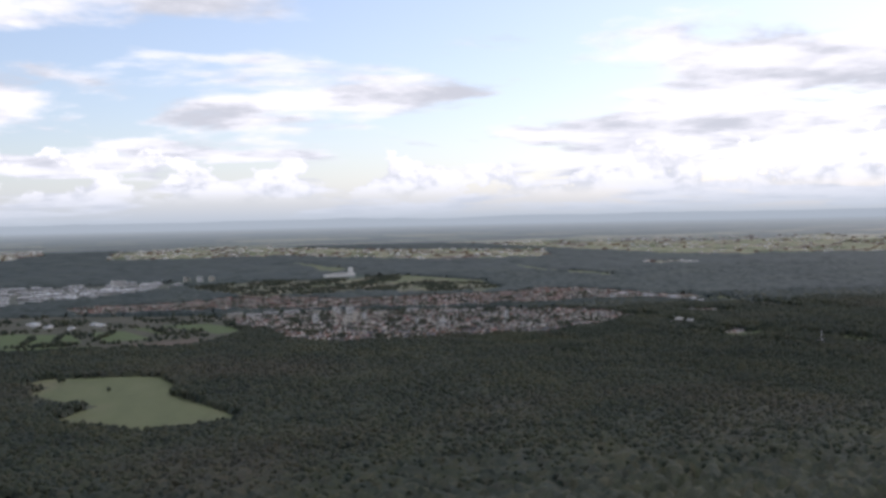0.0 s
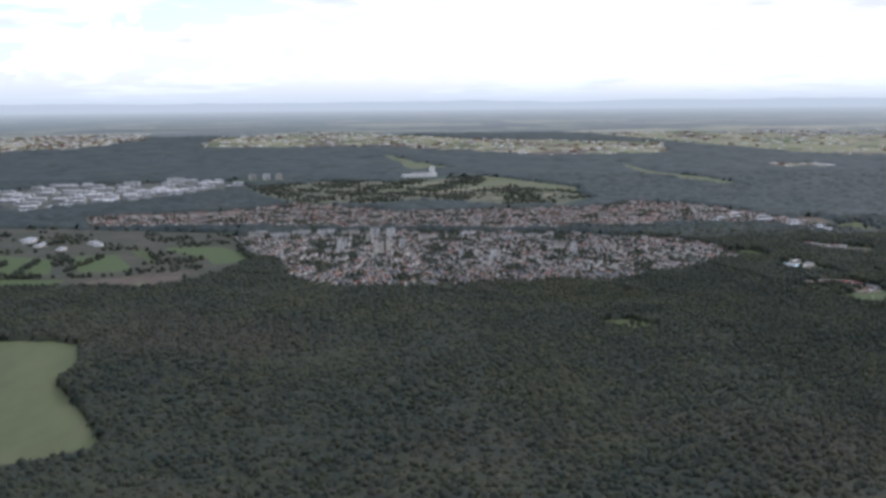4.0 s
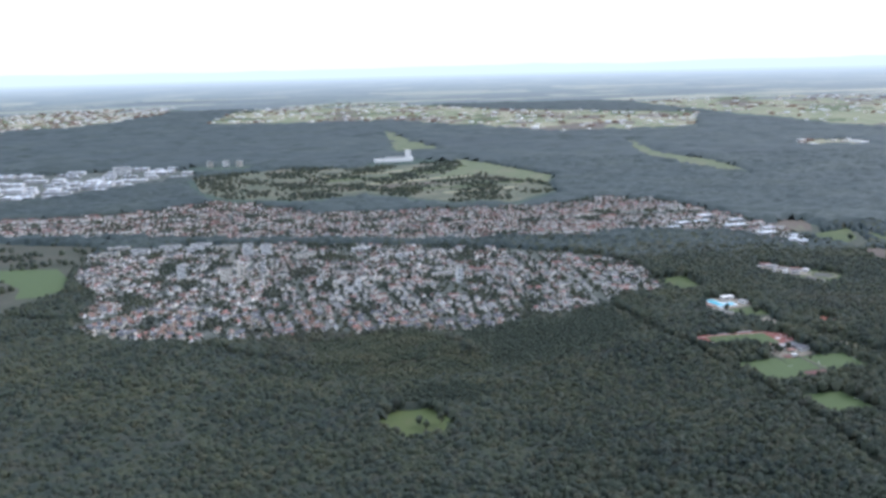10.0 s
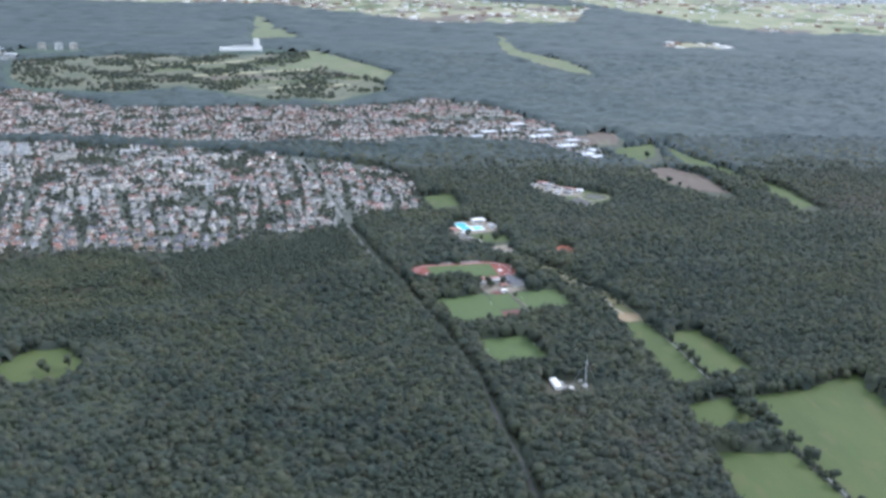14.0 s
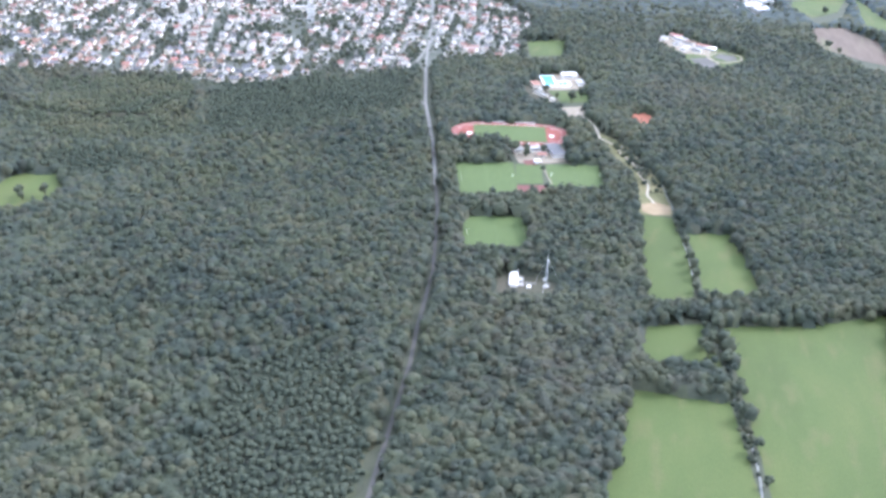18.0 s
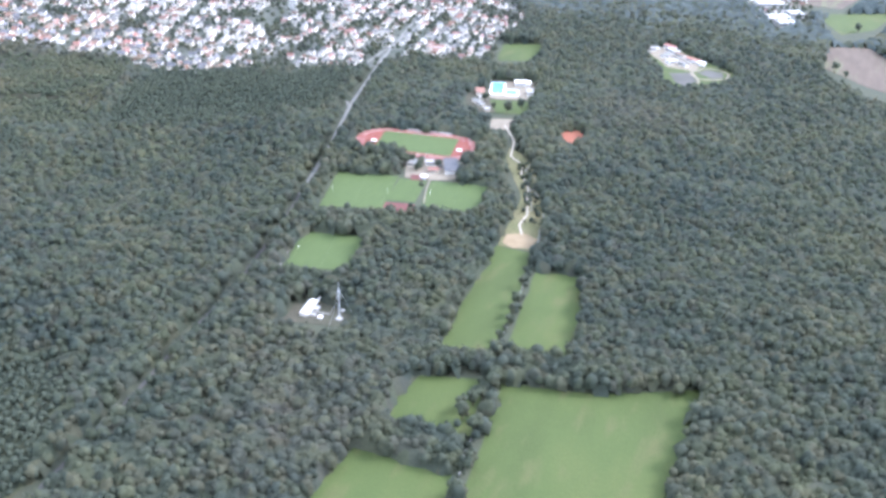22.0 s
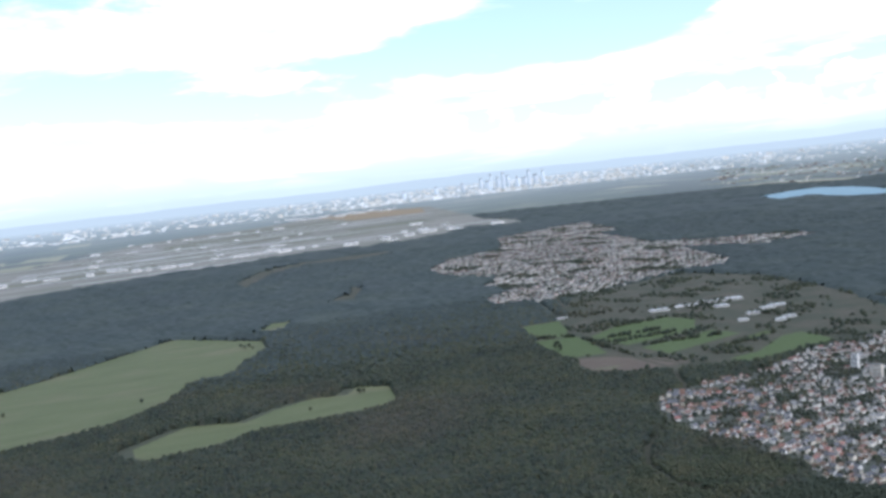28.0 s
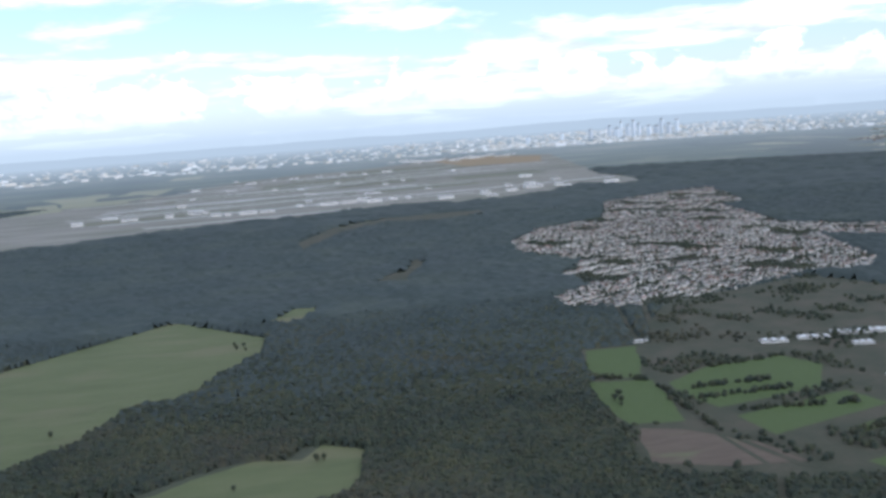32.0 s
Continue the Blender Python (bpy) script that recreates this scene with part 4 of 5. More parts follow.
BLOCKS = [(-56, 207, 1.5, 1.0, 3.0, 0.2), (-122, 216, 1.8, 1.0, 3.4, 0.3), (-111, 214, 2.4, 1.2, 2.9, 0.3), (-108, 217, 1.4, 1.2, 3.4, 0.3), (-104, 224, 1.2, 1.2, 2.6, 0.1),
          (-112, 247, 2.6, 1.0, 3.0, 0.15), (-107, 246, 2.6, 1.0, 2.9, 0.15), (-114, 236, 1.2, 1.0, 2.4, 0.2), (-96, 243, 5.0, 1.0, 1.4, 0.1), (-88, 206, 1.0, 1.0, 1.8, 0.3),
          (-84, 203, 1.0, 1.0, 1.8, 0.3), (-79, 204, 1.0, 1.0, 1.7, 0.3), (-150, 258, 6.0, 1.1, 1.3, 0.05), (-143, 254, 5.0, 1.1, 1.3, 0.05), (-150, 250, 5.0, 1.1, 1.3, 0.05),
          (-136, 259, 6.0, 1.1, 1.3, 0.05), (-128, 255, 5.0, 1.1, 1.3, 0.05), (-120, 258, 6.0, 1.1, 1.2, 0.05), (-128, 262, 6.0, 1.1, 1.2, 0.05), (-60, 214, 5.0, 0.9, 1.1, 0.15),
          (-82, 250, 5.0, 2.0, 1.0, 0.1), (-70, 240, 4.5, 1.0, 1.1, 0.1)]
HALLS = []
hall_rng = np.random.default_rng(12)
tries = 0
while len(HALLS) < 72 and tries < 6000:
    tries += 1
    px, py = hall_rng.uniform(-310, -172), hall_rng.uniform(340, 500)
    l, d = hall_rng.uniform(4, 14), hall_rng.uniform(3, 7)
    if inside(INDUSTRY, np.array([px]), np.array([py]))[0] and all(abs(px - q[0]) > (l + q[2]) / 2 + 1 or abs(py - q[1]) > (d + q[3]) / 2 + 1 for q in HALLS):
        HALLS.append((px, py, l, d, hall_rng.uniform(0.8, 1.5), 0.12))
for px, py, l, d in ((18, 285, 6, 3), (26, 276, 7, 4), (31, 262, 6, 3), (33, 250, 7, 3), (36, 247, 4, 3), (12, 283, 5, 3), (29, 286, 5, 3), (22, 296, 5, 3), (34, 270, 4, 3), (8, 275, 4, 2.5), (37, 256, 3, 3)):
    HALLS.append((px, py, l, d, 0.9, 0.5))


def clear_of_blocks(px, py):
    return all(math.hypot(px - q[0], py - q[1]) > max(q[2], q[3]) * 0.62 + 0.7 for q in BLOCKS + HALLS) and not near_line(ROAD, np.array([px]), np.array([py]), 1.0)[0]


def kept(homes, size, seed, limit):
    """Leaves out homes where the town has parks, school yards and tall garden trees."""
    hx, hy = np.array([h[0] for h in homes]), np.array([h[1] for h in homes])
    free = patches(hx, hy, size, seed) > limit
    return [h for h, f in zip(homes, free) if not f and clear_of_blocks(h[0], h[1])]


near_homes, mid_homes, far_homes = kept(near_homes, 19, 61, 0.62), kept(mid_homes, 21, 62, 0.75), kept(far_homes, 34, 63, 0.7)
near_homes.sort(key=lambda h: h[1] - 0.15 * abs(h[0] + 50))
SINGLE = near_homes[:290]
house_stuff("town_houses", sized(near_homes[290:], 31, red=0.45), "rows of white houses with grey and red tiled roofs")
house_stuff("town_houses", sized(mid_homes, 32, red=0.68), "closely built white houses with red and brown roofs")
house_stuff("town_houses", sized(far_homes, 33, big=0.12, red=0.3), "far town of white houses with red and grey roofs")


def house(l, d, e, h, roof_mat, wall_mat, roof_label):
    ob = thing("house", Matrix(), "two-storey rendered house with " + roof_label, "house", "houses of the town")
    bm = bmesh.new()
    box(bm, -l / 2, -d / 2, 0, l / 2, d / 2, e)
    for s in (-1, 1):
        a, b, c = (bm.verts.new((s * l / 2, -d / 2, e)), bm.verts.new((s * l / 2, d / 2, e)), bm.verts.new((s * l / 2, 0, h)))
        bm.faces.new((a, b, c) if s > 0 else (b, a, c))
    body = part("body", bm, wall_mat, ob)
    bm = bmesh.new()
    for s in (-1, 1):
        rise = h - e
        verts = [(-l / 2 - 0.07, 0, h), (l / 2 + 0.07, 0, h), (l / 2 + 0.07, s * (d / 2 + 0.09), e - rise * 0.18), (-l / 2 - 0.07, s * (d / 2 + 0.09), e - rise * 0.18)]
        lower = [bm.verts.new(v) for v in verts]
        upper = [bm.verts.new((vx, vy, vz + 0.05)) for vx, vy, vz in verts]
        bm.faces.new(upper if s < 0 else upper[::-1])
        bm.faces.new(lower[::-1] if s < 0 else lower)
        for i in range(4):
            j = (i + 1) % 4
            bm.faces.new((lower[i], lower[j], upper[j], upper[i]))
    bmesh.ops.recalc_face_normals(bm, faces=bm.faces)
    roof = part("roof", bm, roof_mat, ob, roof_label)
    boxpart("chimney", (l * 0.18, 0.06, h - 0.12, l * 0.18 + 0.09, 0.15, h + 0.12), M_BROWNROOF, roof, "small brick chimney")
    for s in (-1, 1):
        for i in (-1, 1):
            boxpart("window", (i * l * 0.26 - 0.12, s * d / 2 - 0.008, e - 0.24, i * l * 0.26 + 0.12, s * d / 2 + 0.008, e - 0.08), M_GLASS, body, "dark window")
    return ob


kinds = []
for l, d, e, rm, wm, words in ((1.15, 0.9, 0.6, M_REDROOF, M_WHITE, "a red clay tile roof"), (1.3, 0.95, 0.62, M_GREYROOF, M_WHITE, "a grey slate roof"), (1.05, 0.85, 0.5, M_BROWNROOF, M_CREAM, "a brown tile roof"),
                               (1.5, 0.95, 0.8, M_GREYROOF, M_CREAM, "a grey tile roof"), (1.2, 1.0, 0.6, M_BROWNROOF, M_WHITE, "a brown tile roof")):
    kinds.append(house(l, d, e, e + d * 0.38, rm, wm, words))
for i, (px, py, t) in enumerate(SINGLE):
    m = pose(px, py, 0.03, 0, 0, math.degrees(t))
    k = (i * 7 + i // 5) % 5
    if i < 5:
        kinds[i].matrix_basis = m
    else:
        copy_thing(kinds[k], m)


def apartment_block(px, py, l, d, h, t):
    storeys = max(3, int(h / 0.3))
    ob = thing("apartment_block", pose(px, py, 0.03, 0, 0, math.degrees(t) + 9), "pale flat-roofed apartment block of %d storeys with rows of windows" % storeys, "apartment block", "blocks of flats")
    boxpart("body", (-l / 2, -d / 2, 0, l / 2, d / 2, h), M_WHITE if int(px) % 3 else M_CREAM, ob)
    bm = bmesh.new()
    box(bm, -l / 2 - 0.04, -d / 2 - 0.04, h, l / 2 + 0.04, d / 2 + 0.04, h + 0.07)
    box(bm, -l * 0.15, -d * 0.2, h + 0.07, l * 0.15, d * 0.2, h + 0.28)
    part("roof", bm, M_FLATROOF, ob, "flat grey roof with a lift house")
    for s in range(storeys):
        z = (s + 0.3) * h / storeys
        for side in (-1, 1):
            boxpart("window_band", (-l * 0.46, side * d / 2 - 0.01, z, l * 0.46, side * d / 2 + 0.01, z + 0.13), M_GLASS, ob, "dark band of windows")
    return ob


for px, py, l, d, h, t in BLOCKS:
    apartment_block(px, py, l, d, h * 1.2, t)


def hall(px, py, l, d, h, t, label="large flat-roofed industrial hall with pale metal walls", mat=None, z=0.03):
    ob = thing("industrial_hall", pose(px, py, z, 0, 0, math.degrees(t)), label, "hall", "halls of the works")
    boxpart("body", (-l / 2, -d / 2, 0, l / 2, d / 2, h), mat or M_HALL, ob)
    boxpart("roof", (-l / 2 - 0.05, -d / 2 - 0.05, h, l / 2 + 0.05, d / 2 + 0.05, h + 0.08), M_FLATROOF, ob, "pale flat roof")
    for i in range(3):
        cx = -l / 2 + (i + 0.5) * l / 3
        boxpart("skylight", (cx - l * 0.05, -d * 0.35, h + 0.08, cx + l * 0.05, d * 0.35, h + 0.16), M_PALEGLASS, ob, "long glazed skylight")
    for side in (-1, 1):
        boxpart("window_band", (-l * 0.45, side * d / 2 - 0.02, h * 0.55, l * 0.45, side * d / 2 + 0.02, h * 0.75), M_GLASS, ob, "dark band of windows")
    return ob


for q in HALLS:
    hall(*q)

# ---------------------------------------------------------------- airport and the far city
for px, py, l, t in ((-1240, 290, 820, 100), (-1480, 260, 640, 100)):
    d = Vector((math.cos(radians(t)), math.sin(radians(t)))) * l / 2
    ribbon("runway", [(px - d.x * 0.5, py - d.y * 0.5), (px + d.x * 0.4, py + d.y * 0.4)], 9, M_ROAD, 0.09, "long grey asphalt runway", "runway")
for x0, x1, y0, y1 in ((-775, -742, -70, 60), (-860, -815, -60, 170), (-905, -850, 190, 300), (-985, -930, -40, 250), (-1110, -1030, 60, 300), (-1190, -1140, 90, 380), (-1010, -940, 290, 400), (-1290, -1230, 170, 330)):
    x0, x1, y0, y1 = 1.33 * x0 + 90, 1.33 * x1 + 90, y0 - 30, y1 - 30
    sheet("runway_grass", [(x0, y0), (x1, y0), (x1 - 0.22 * (y1 - y0), y1), (x0 - 0.22 * (y1 - y0), y1)], M_GRASSWAY, 0.07, "dull grass strip between taxiways", "grass", 20, 5)
sheet("terminal_forecourt", [(-1840, 300), (-1890, 420), (-1740, 480), (-1500, 430), (-1530, 320)], M_SAND, 0.075, "sunlit sandy building ground at the airport's end", "ground", 20, 5)
port = np.random.default_rng(20)
for i in range(34):
    px, py = port.uniform(-1750, -820), port.uniform(-60, 330)
    l, d = port.uniform(40, 150), Vector((-0.2, 0.98))
    ends = [(px - d.x * l, py - d.y * l), (px, py), (px + d.x * l, py + d.y * l)]
    ok = inside(AIRPORT, np.array([e[0] for e in ends]), np.array([e[1] for e in ends]))
    if ok.all():
        ribbon("taxiway", ends, port.uniform(5, 16), M_CONCRETE, 0.1 + 0.004 * i, "pale concrete taxiway strip", "taxiway")
for i in range(90):
    s = i / 89
    if i % 2:
        px, py = -1480 + 110 * (port.random() - 0.5), -20 + 500 * s
        py = max(py, 250 + 200 * port.random()) if i % 3 else py
        px = px if py > 250 else -1250 + 60 * port.random()
    else:
        px, py = -735 - (60 if i % 4 else 420) * port.random(), -60 + 470 * s
    px, py = 1.33 * px + 90, py - 30
    hall(px + port.normal(0, 14), py + port.normal(0, 8), port.uniform(4, 17), port.uniform(4, 9), port.uniform(1.0, 2.8), radians(100 + port.uniform(-6, 6)), "long pale airport building beside the apron", M_WHITE, 0.05)


def box_stuff(name, rows, mats, label, category):
    """Joins plain blocks (x, y, turn, length, depth, height, material) into one object."""
    r = np.array(rows)
    x, y, a, l, d, h, k = r.T
    v = np.stack([np.stack([sx * l / 2, sy * d / 2, z], -1) for sx, sy, z in
                  ((-1, -1, 0 * h), (1, -1, 0 * h), (1, 1, 0 * h), (-1, 1, 0 * h), (-1, -1, h), (1, -1, h), (1, 1, h), (-1, 1, h))], 1)
    c, s = np.cos(a)[:, None], np.sin(a)[:, None]
    v = np.stack([v[..., 0] * c - v[..., 1] * s + x[:, None], v[..., 0] * s + v[..., 1] * c + y[:, None], v[..., 2]], -1)
    f = np.array([(0, 1, 5, 4), (1, 2, 6, 5), (2, 3, 7, 6), (3, 0, 4, 7), (4, 5, 6, 7)])
    q = (f[None] + (np.arange(len(r)) * 8)[:, None, None]).reshape(-1, 4)
    return tagged(bulk(name, v.reshape(-1, 3), q, mats, np.repeat(k, 5)), label, category, kind="stuff")


CITY_EYE = Vector((100, 96))


def polar(px_turn, dist):
    """A place that far from the middle of the path's end; turn in degrees, counted to the left of the y axis."""
    a = radians(px_turn)
    return CITY_EYE.x - math.sin(a) * dist, CITY_EYE.y + math.cos(a) * dist


rows = []
c = np.random.default_rng(40)
for i in range(2000):
    turn = c.choice([c.normal(73, 6), c.uniform(48, 112)])
    dist = 2350 + 1750 * c.random() ** 1.4
    px, py = polar(turn, dist)
    big = c.random() < 0.2
    rows.append((px, py, c.uniform(0, 3.1), c.uniform(4, 15) * (1.6 if big else 1), c.uniform(3, 8), c.uniform(1.2, 3.0) * (2.2 if big else 1), c.integers(0, 3)))
box_stuff("far_city", rows, [M_LINE, M_WALLS, M_WHITE], "wide pale city of low blocks in the haze", "city")
for turn, hgt, wid in ((66.2, 19, 7), (66.8, 15, 9), (67.3, 21, 7), (67.6, 12, 12), (68.2, 14, 8), (68.9, 17, 7), (69.3, 22, 7), (69.7, 16, 8), (70.2, 21, 6), (70.5, 13, 11), (71.0, 17, 7), (72.4, 13, 7), (74.5, 12, 7), (77, 10, 8)):
    turn, hgt, wid = 72.9 + (turn - 68.8) * 0.72, hgt * 1.75, wid * 1.1
    px, py = polar(turn, 2800 + 60 * math.sin(turn * 7))
    ob = thing("skyscraper", pose(px, py, 0, 0, 0, turn * 3), "pale glass office tower in the distant skyline", "skyscraper", "towers of the skyline")
    boxpart("shaft", (-wid / 2, -wid / 2, 0, wid / 2, wid / 2, hgt), M_PALEGLASS, ob)
    boxpart("crown", (-wid * 0.3, -wid * 0.3, hgt, wid * 0.3, wid * 0.3, hgt * 1.1), M_FLATROOF, ob)
    boxpart("antenna", (-0.4, -0.4, hgt * 1.1, 0.4, 0.4, hgt * 1.22), M_STEEL, ob)

rows, fields = [], []
for poly, n in zip(FARMLAND, (420, 420, 12, 520, 200)):
    xs, ys = [p[0] for p in poly], [p[1] for p in poly]
    k = 0
    while k < n:
        px, py = c.uniform(min(xs), max(xs)), c.uniform(min(ys), max(ys))
        if inside(poly, np.array([px]), np.array([py]))[0]:
            k += 1
            rows.append((px, py, c.uniform(0, 3), c.uniform(1.5, 7), c.uniform(1.5, 4), c.uniform(0.6, 1.5), c.integers(0, 3)))
            if k % 3 == 0:
                l, d = c.uniform(20, 70), c.uniform(12, 40)
                fields.append((px, py, c.uniform(-0.3, 0.3) + 1.2, l, d, 0.04 + 0.0006 * (k % 90), c.integers(0, 3)))
for poly in FARMLAND[:4]:
    sheet("farmland", poly, M_STUBBLE_GREEN, 0.03, "open farmland of pale green and straw fields", "farmland", 25, 8)
box_stuff("far_villages", rows, [M_CREAM, M_WHITE, M_REDROOF], "villages of pale houses on the far plain", "villages")
box_stuff("far_fields", fields, [M_GRASS, M_STUBBLE, M_SOIL], "patchwork of green, straw and brown fields on the plain", "fields")

# patches on the outer plain, with the same haze glow mixed in
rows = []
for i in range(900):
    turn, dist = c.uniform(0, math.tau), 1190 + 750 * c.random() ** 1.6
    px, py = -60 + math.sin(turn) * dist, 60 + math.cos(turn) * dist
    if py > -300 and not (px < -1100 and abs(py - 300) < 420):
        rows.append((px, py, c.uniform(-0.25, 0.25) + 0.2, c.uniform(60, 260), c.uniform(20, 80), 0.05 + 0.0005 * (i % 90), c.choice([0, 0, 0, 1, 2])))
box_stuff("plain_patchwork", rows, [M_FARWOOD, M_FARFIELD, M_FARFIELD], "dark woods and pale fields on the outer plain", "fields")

# nurseries and farms between the fields and the farther town
for px, py, l, d in ((-251, 243, 7, 3), (-251, 254, 8, 3), (-253, 265, 9, 4), (-252, 273, 7, 3.5), (-266, 209, 8, 1.6), (-217, 262, 6, 2.2), (-225, 275, 6, 2.5), (-199, 260, 4, 2.2), (-202, 265, 4, 2), (-223, 270, 5, 2), (-240, 262, 5, 2.5), (-208, 252, 3, 1.8)):
    hall(px + 2, py - 17, l, d, 0.6, radians(78), "low pale nursery building with a flat roof", M_WHITE)
# strips of heath fields
for i, (x0, y0, x1, y1, w) in enumerate(((-121, 440, -70, 470, 7), (-112, 425, -60, 455, 6), (-96, 408, -48, 436, 6), (-104, 396, -62, 412, 5), (-80, 388, -40, 398, 5), (-60, 376, -30, 388, 5), (-78, 462, -50, 480, 7), (-48, 412, -26, 404, 6))):
    m = (M_STUBBLE, M_GRASS, M_SOIL)[(0, 1, 0, 2, 1, 0, 1, 1)[i]]
    ribbon("heath_field", [(x0, y0), ((x0 + x1) / 2, (y0 + y1) / 2 + 1), (x1, y1)], w, m, 0.06 + 0.004 * i, "narrow strip field on the heath", "field", 1.5)
# brown fallow land by the near fields
sheet("fallow_strip", [(-190, 160), (-193, 166), (-166, 163), (-150, 172), (-146, 168), (-162, 157)], M_SCRUB, 0.05, "brown fallow strip between fields and wood", "field", 2, 0.6)

# small white manor on the heath
ob = thing("manor_house", pose(-83, 513, 0.03, 0, 0, 15), "white manor house with wings among parkland trees", "manor")
boxpart("main_building", (-7, -1.8, 0, 7, 1.8, 2.2), M_WHITE, ob)
boxpart("wing", (-13, -1.4, 0, -7, 1.4, 1.6), M_WHITE, ob)
boxpart("tower", (3.5, -1, 2.2, 6, 1, 5.6), M_WHITE, ob)
boxpart("roof", (-7.2, -2, 2.2, 3.4, 2, 2.5), M_FLATROOF, ob)
apartment_block(-217, 478, 8, 3, 3.6, 0.2)
for px in (-180, -172, -165):
    apartment_block(px, 506, 3, 2.4, 3.0, 0.2)

# ---------------------------------------------------------------- sports grounds
def oval_ring(name, half, r0, r1, z0, z1, mat, parent, label=""):
    outer, inner = track_oval(half, r1, 28), track_oval(half, r0, 28) if r0 else None
    bm = bmesh.new()
    o = [bm.verts.new((x, y, z1)) for x, y in outer]
    if inner:
        i_ = [bm.verts.new((x, y, z1)) for x, y in inner]
        n = len(o)
        for k in range(n):
            j = (k + 1) % n
            bm.faces.new((i_[k], i_[j], o[j], o[k]))
    else:
        bm.faces.new(o)
    bm.normal_update()
    for f in bm.faces:
        if f.normal.z < 0:
            f.normal_flip()
    geom = bmesh.ops.extrude_face_region(bm, geom=list(bm.faces))["geom"]
    for v in geom:
        if isinstance(v, bmesh.types.BMVert):
            v.co.z = z0
    bmesh.ops.recalc_face_normals(bm, faces=bm.faces)
    return part(name, bm, mat, parent, label)


track = thing("running_track", Matrix(), "red oval running track round a green football pitch", "running track")
oval_ring("running_surface", 4.25, 0, 4.75, 0.0, 0.05, M_TARTAN, track, "red synthetic running surface")
oval_ring("infield", 4.25, 0, 3.45, 0.02, 0.07, M_TARTAN, track, "red end zones inside the lanes")
for k in range(5):
    oval_ring("lane_line", 4.25, 3.5 + 0.27 * k, 3.512 + 0.27 * k, 0.04, 0.056, M_LINE, track, "thin white lane line")
TM = Matrix.Translation((*TRACK_MIDDLE, 0)) @ Matrix.Rotation(TRACK_TURN, 4, "Z")


def local_box(name, dims, mat, parent, label="", m=TM):
    bm = bmesh.new()
    box(bm, *dims, m)
    return part(name, bm, mat, parent, label)


local_box("football_turf", (-5.6, -3.35, 0.03, 5.4, 3.35, 0.085), M_TURF, track, "green turf of the pitch")
local_box("spectator_steps", (-3.5, 4.85, 0.0, 4.0, 5.15, 0.14), M_CONCRETE, track, "pale concrete terrace along the back straight")
for s in (-1, 1):
    local_box("jumping_mat", (6.2 * s - 0.35, -1.2, 0.05, 6.2 * s + 0.35, -0.5, 0.2), M_WHITE, track, "white landing mat")


def goal(m):
    ob = thing("football_goal", m, "white football goal standing on the grass", "goal", "goals of the pitches")
    for x0 in (-0.37, 0.33):
        boxpart("post", (x0, -0.008, 0, x0 + 0.016, 0.008, 0.26), M_LINE, ob)
    boxpart("crossbar", (-0.37, -0.008, 0.25, 0.37, 0.008, 0.266), M_LINE, ob)
    return ob


def pitch(poly, label, marks=True):
    ob = sheet("sports_pitch", poly, M_TURF, 0.05, label, "pitch", 1.0, 0.0)
    if not marks:
        return ob
    c = [Vector(p) for p in poly]
    mid = sum(c, Vector((0, 0))) / 4
    q = [mid + (p - mid) * 0.88 for p in c]
    edges = [(q[0], q[1]), (q[1], q[2]), (q[2], q[3]), (q[3], q[0]), ((q[0] + q[1]) / 2, (q[2] + q[3]) / 2)]
    for a, b in edges:
        bm = bmesh.new()
        d = (b - a).normalized()
        n = Vector((-d.y, d.x)) * 0.012
        vs = [bm.verts.new((*p, 0.054)) for p in (a - n, b - n, b + n, a + n)]
        f = bm.faces.new(vs)
        bm.normal_update()
        if f.normal.z < 0:
            f.normal_flip()
        part("line_marking", bm, M_FAINT, ob, "white painted line")
    for a, b in ((q[0], q[3]), (q[1], q[2])):
        g = (a + b) / 2
        d = b - a
        goal(pose(g.x, g.y, 0.05, 0, 0, math.degrees(math.atan2(d.y, d.x))))
    return ob


pitch(PITCH_LEFT, "green training pitch with faint white lines")
pitch(PITCH_MID, "narrow green practice pitch between paths", False)
pitch(PITCH_RIGHT, "green training pitch beside the clubhouse")
pitch(PITCH_LOW, "green football pitch surrounded by trees")
sheet("ball_court", COURT, M_COURT, 0.055, "small red hard court below the pitches", "court", 1, 0.0)
sheet("tennis_court", TENNIS, M_CLAY, 0.055, "orange clay tennis courts among trees", "court", 1, 0.1)
sheet("stand_yard", STAND_YARD, M_PAVING, 0.045, "paved yard between track and pitches", "yard", 1, 0.15)
sheet("car_park", PARKING, M_PAVING, 0.045, "pale car park at the wood's edge", "car park", 1, 0.1)
ribbon("footpath", [(-0.2, 143.2), (0.7, 139.6), (2.0, 135.7)], 0.16, M_PAVING, 0.062, "pale footpath between two pitches", "footpath")
ribbon("footpath", [(-8.4, 123), (-7.2, 118), (-6.2, 114)], 0.22, M_STREET, 0.06, "pale footpath beside the lower pitch", "footpath")
ribbon("footpath", [(0, 143.3), (4.1, 144)], 0.14, M_PAVING, 0.064, "narrow paved path along the upper pitch", "footpath")
ribbon("footpath", [(10.4, 153.7), (10.2, 151.4), (13.1, 148.7), (13.0, 145.3), (15.0, 139.5)], 0.12, M_STREET, 0.066, "thin pale trail beside the sandy path", "footpath", 0.4)
ribbon("footpath", FOOTWAY, 0.3, M_GRAVEL, 0.06, "sandy footpath winding down from the car park", "footpath", 0.5)
ribbon("access_road", [(-22, 163), (-26, 168), (-29, 171)], 0.7, M_STREET, 0.057, "pale lay-by beside the road", "road")


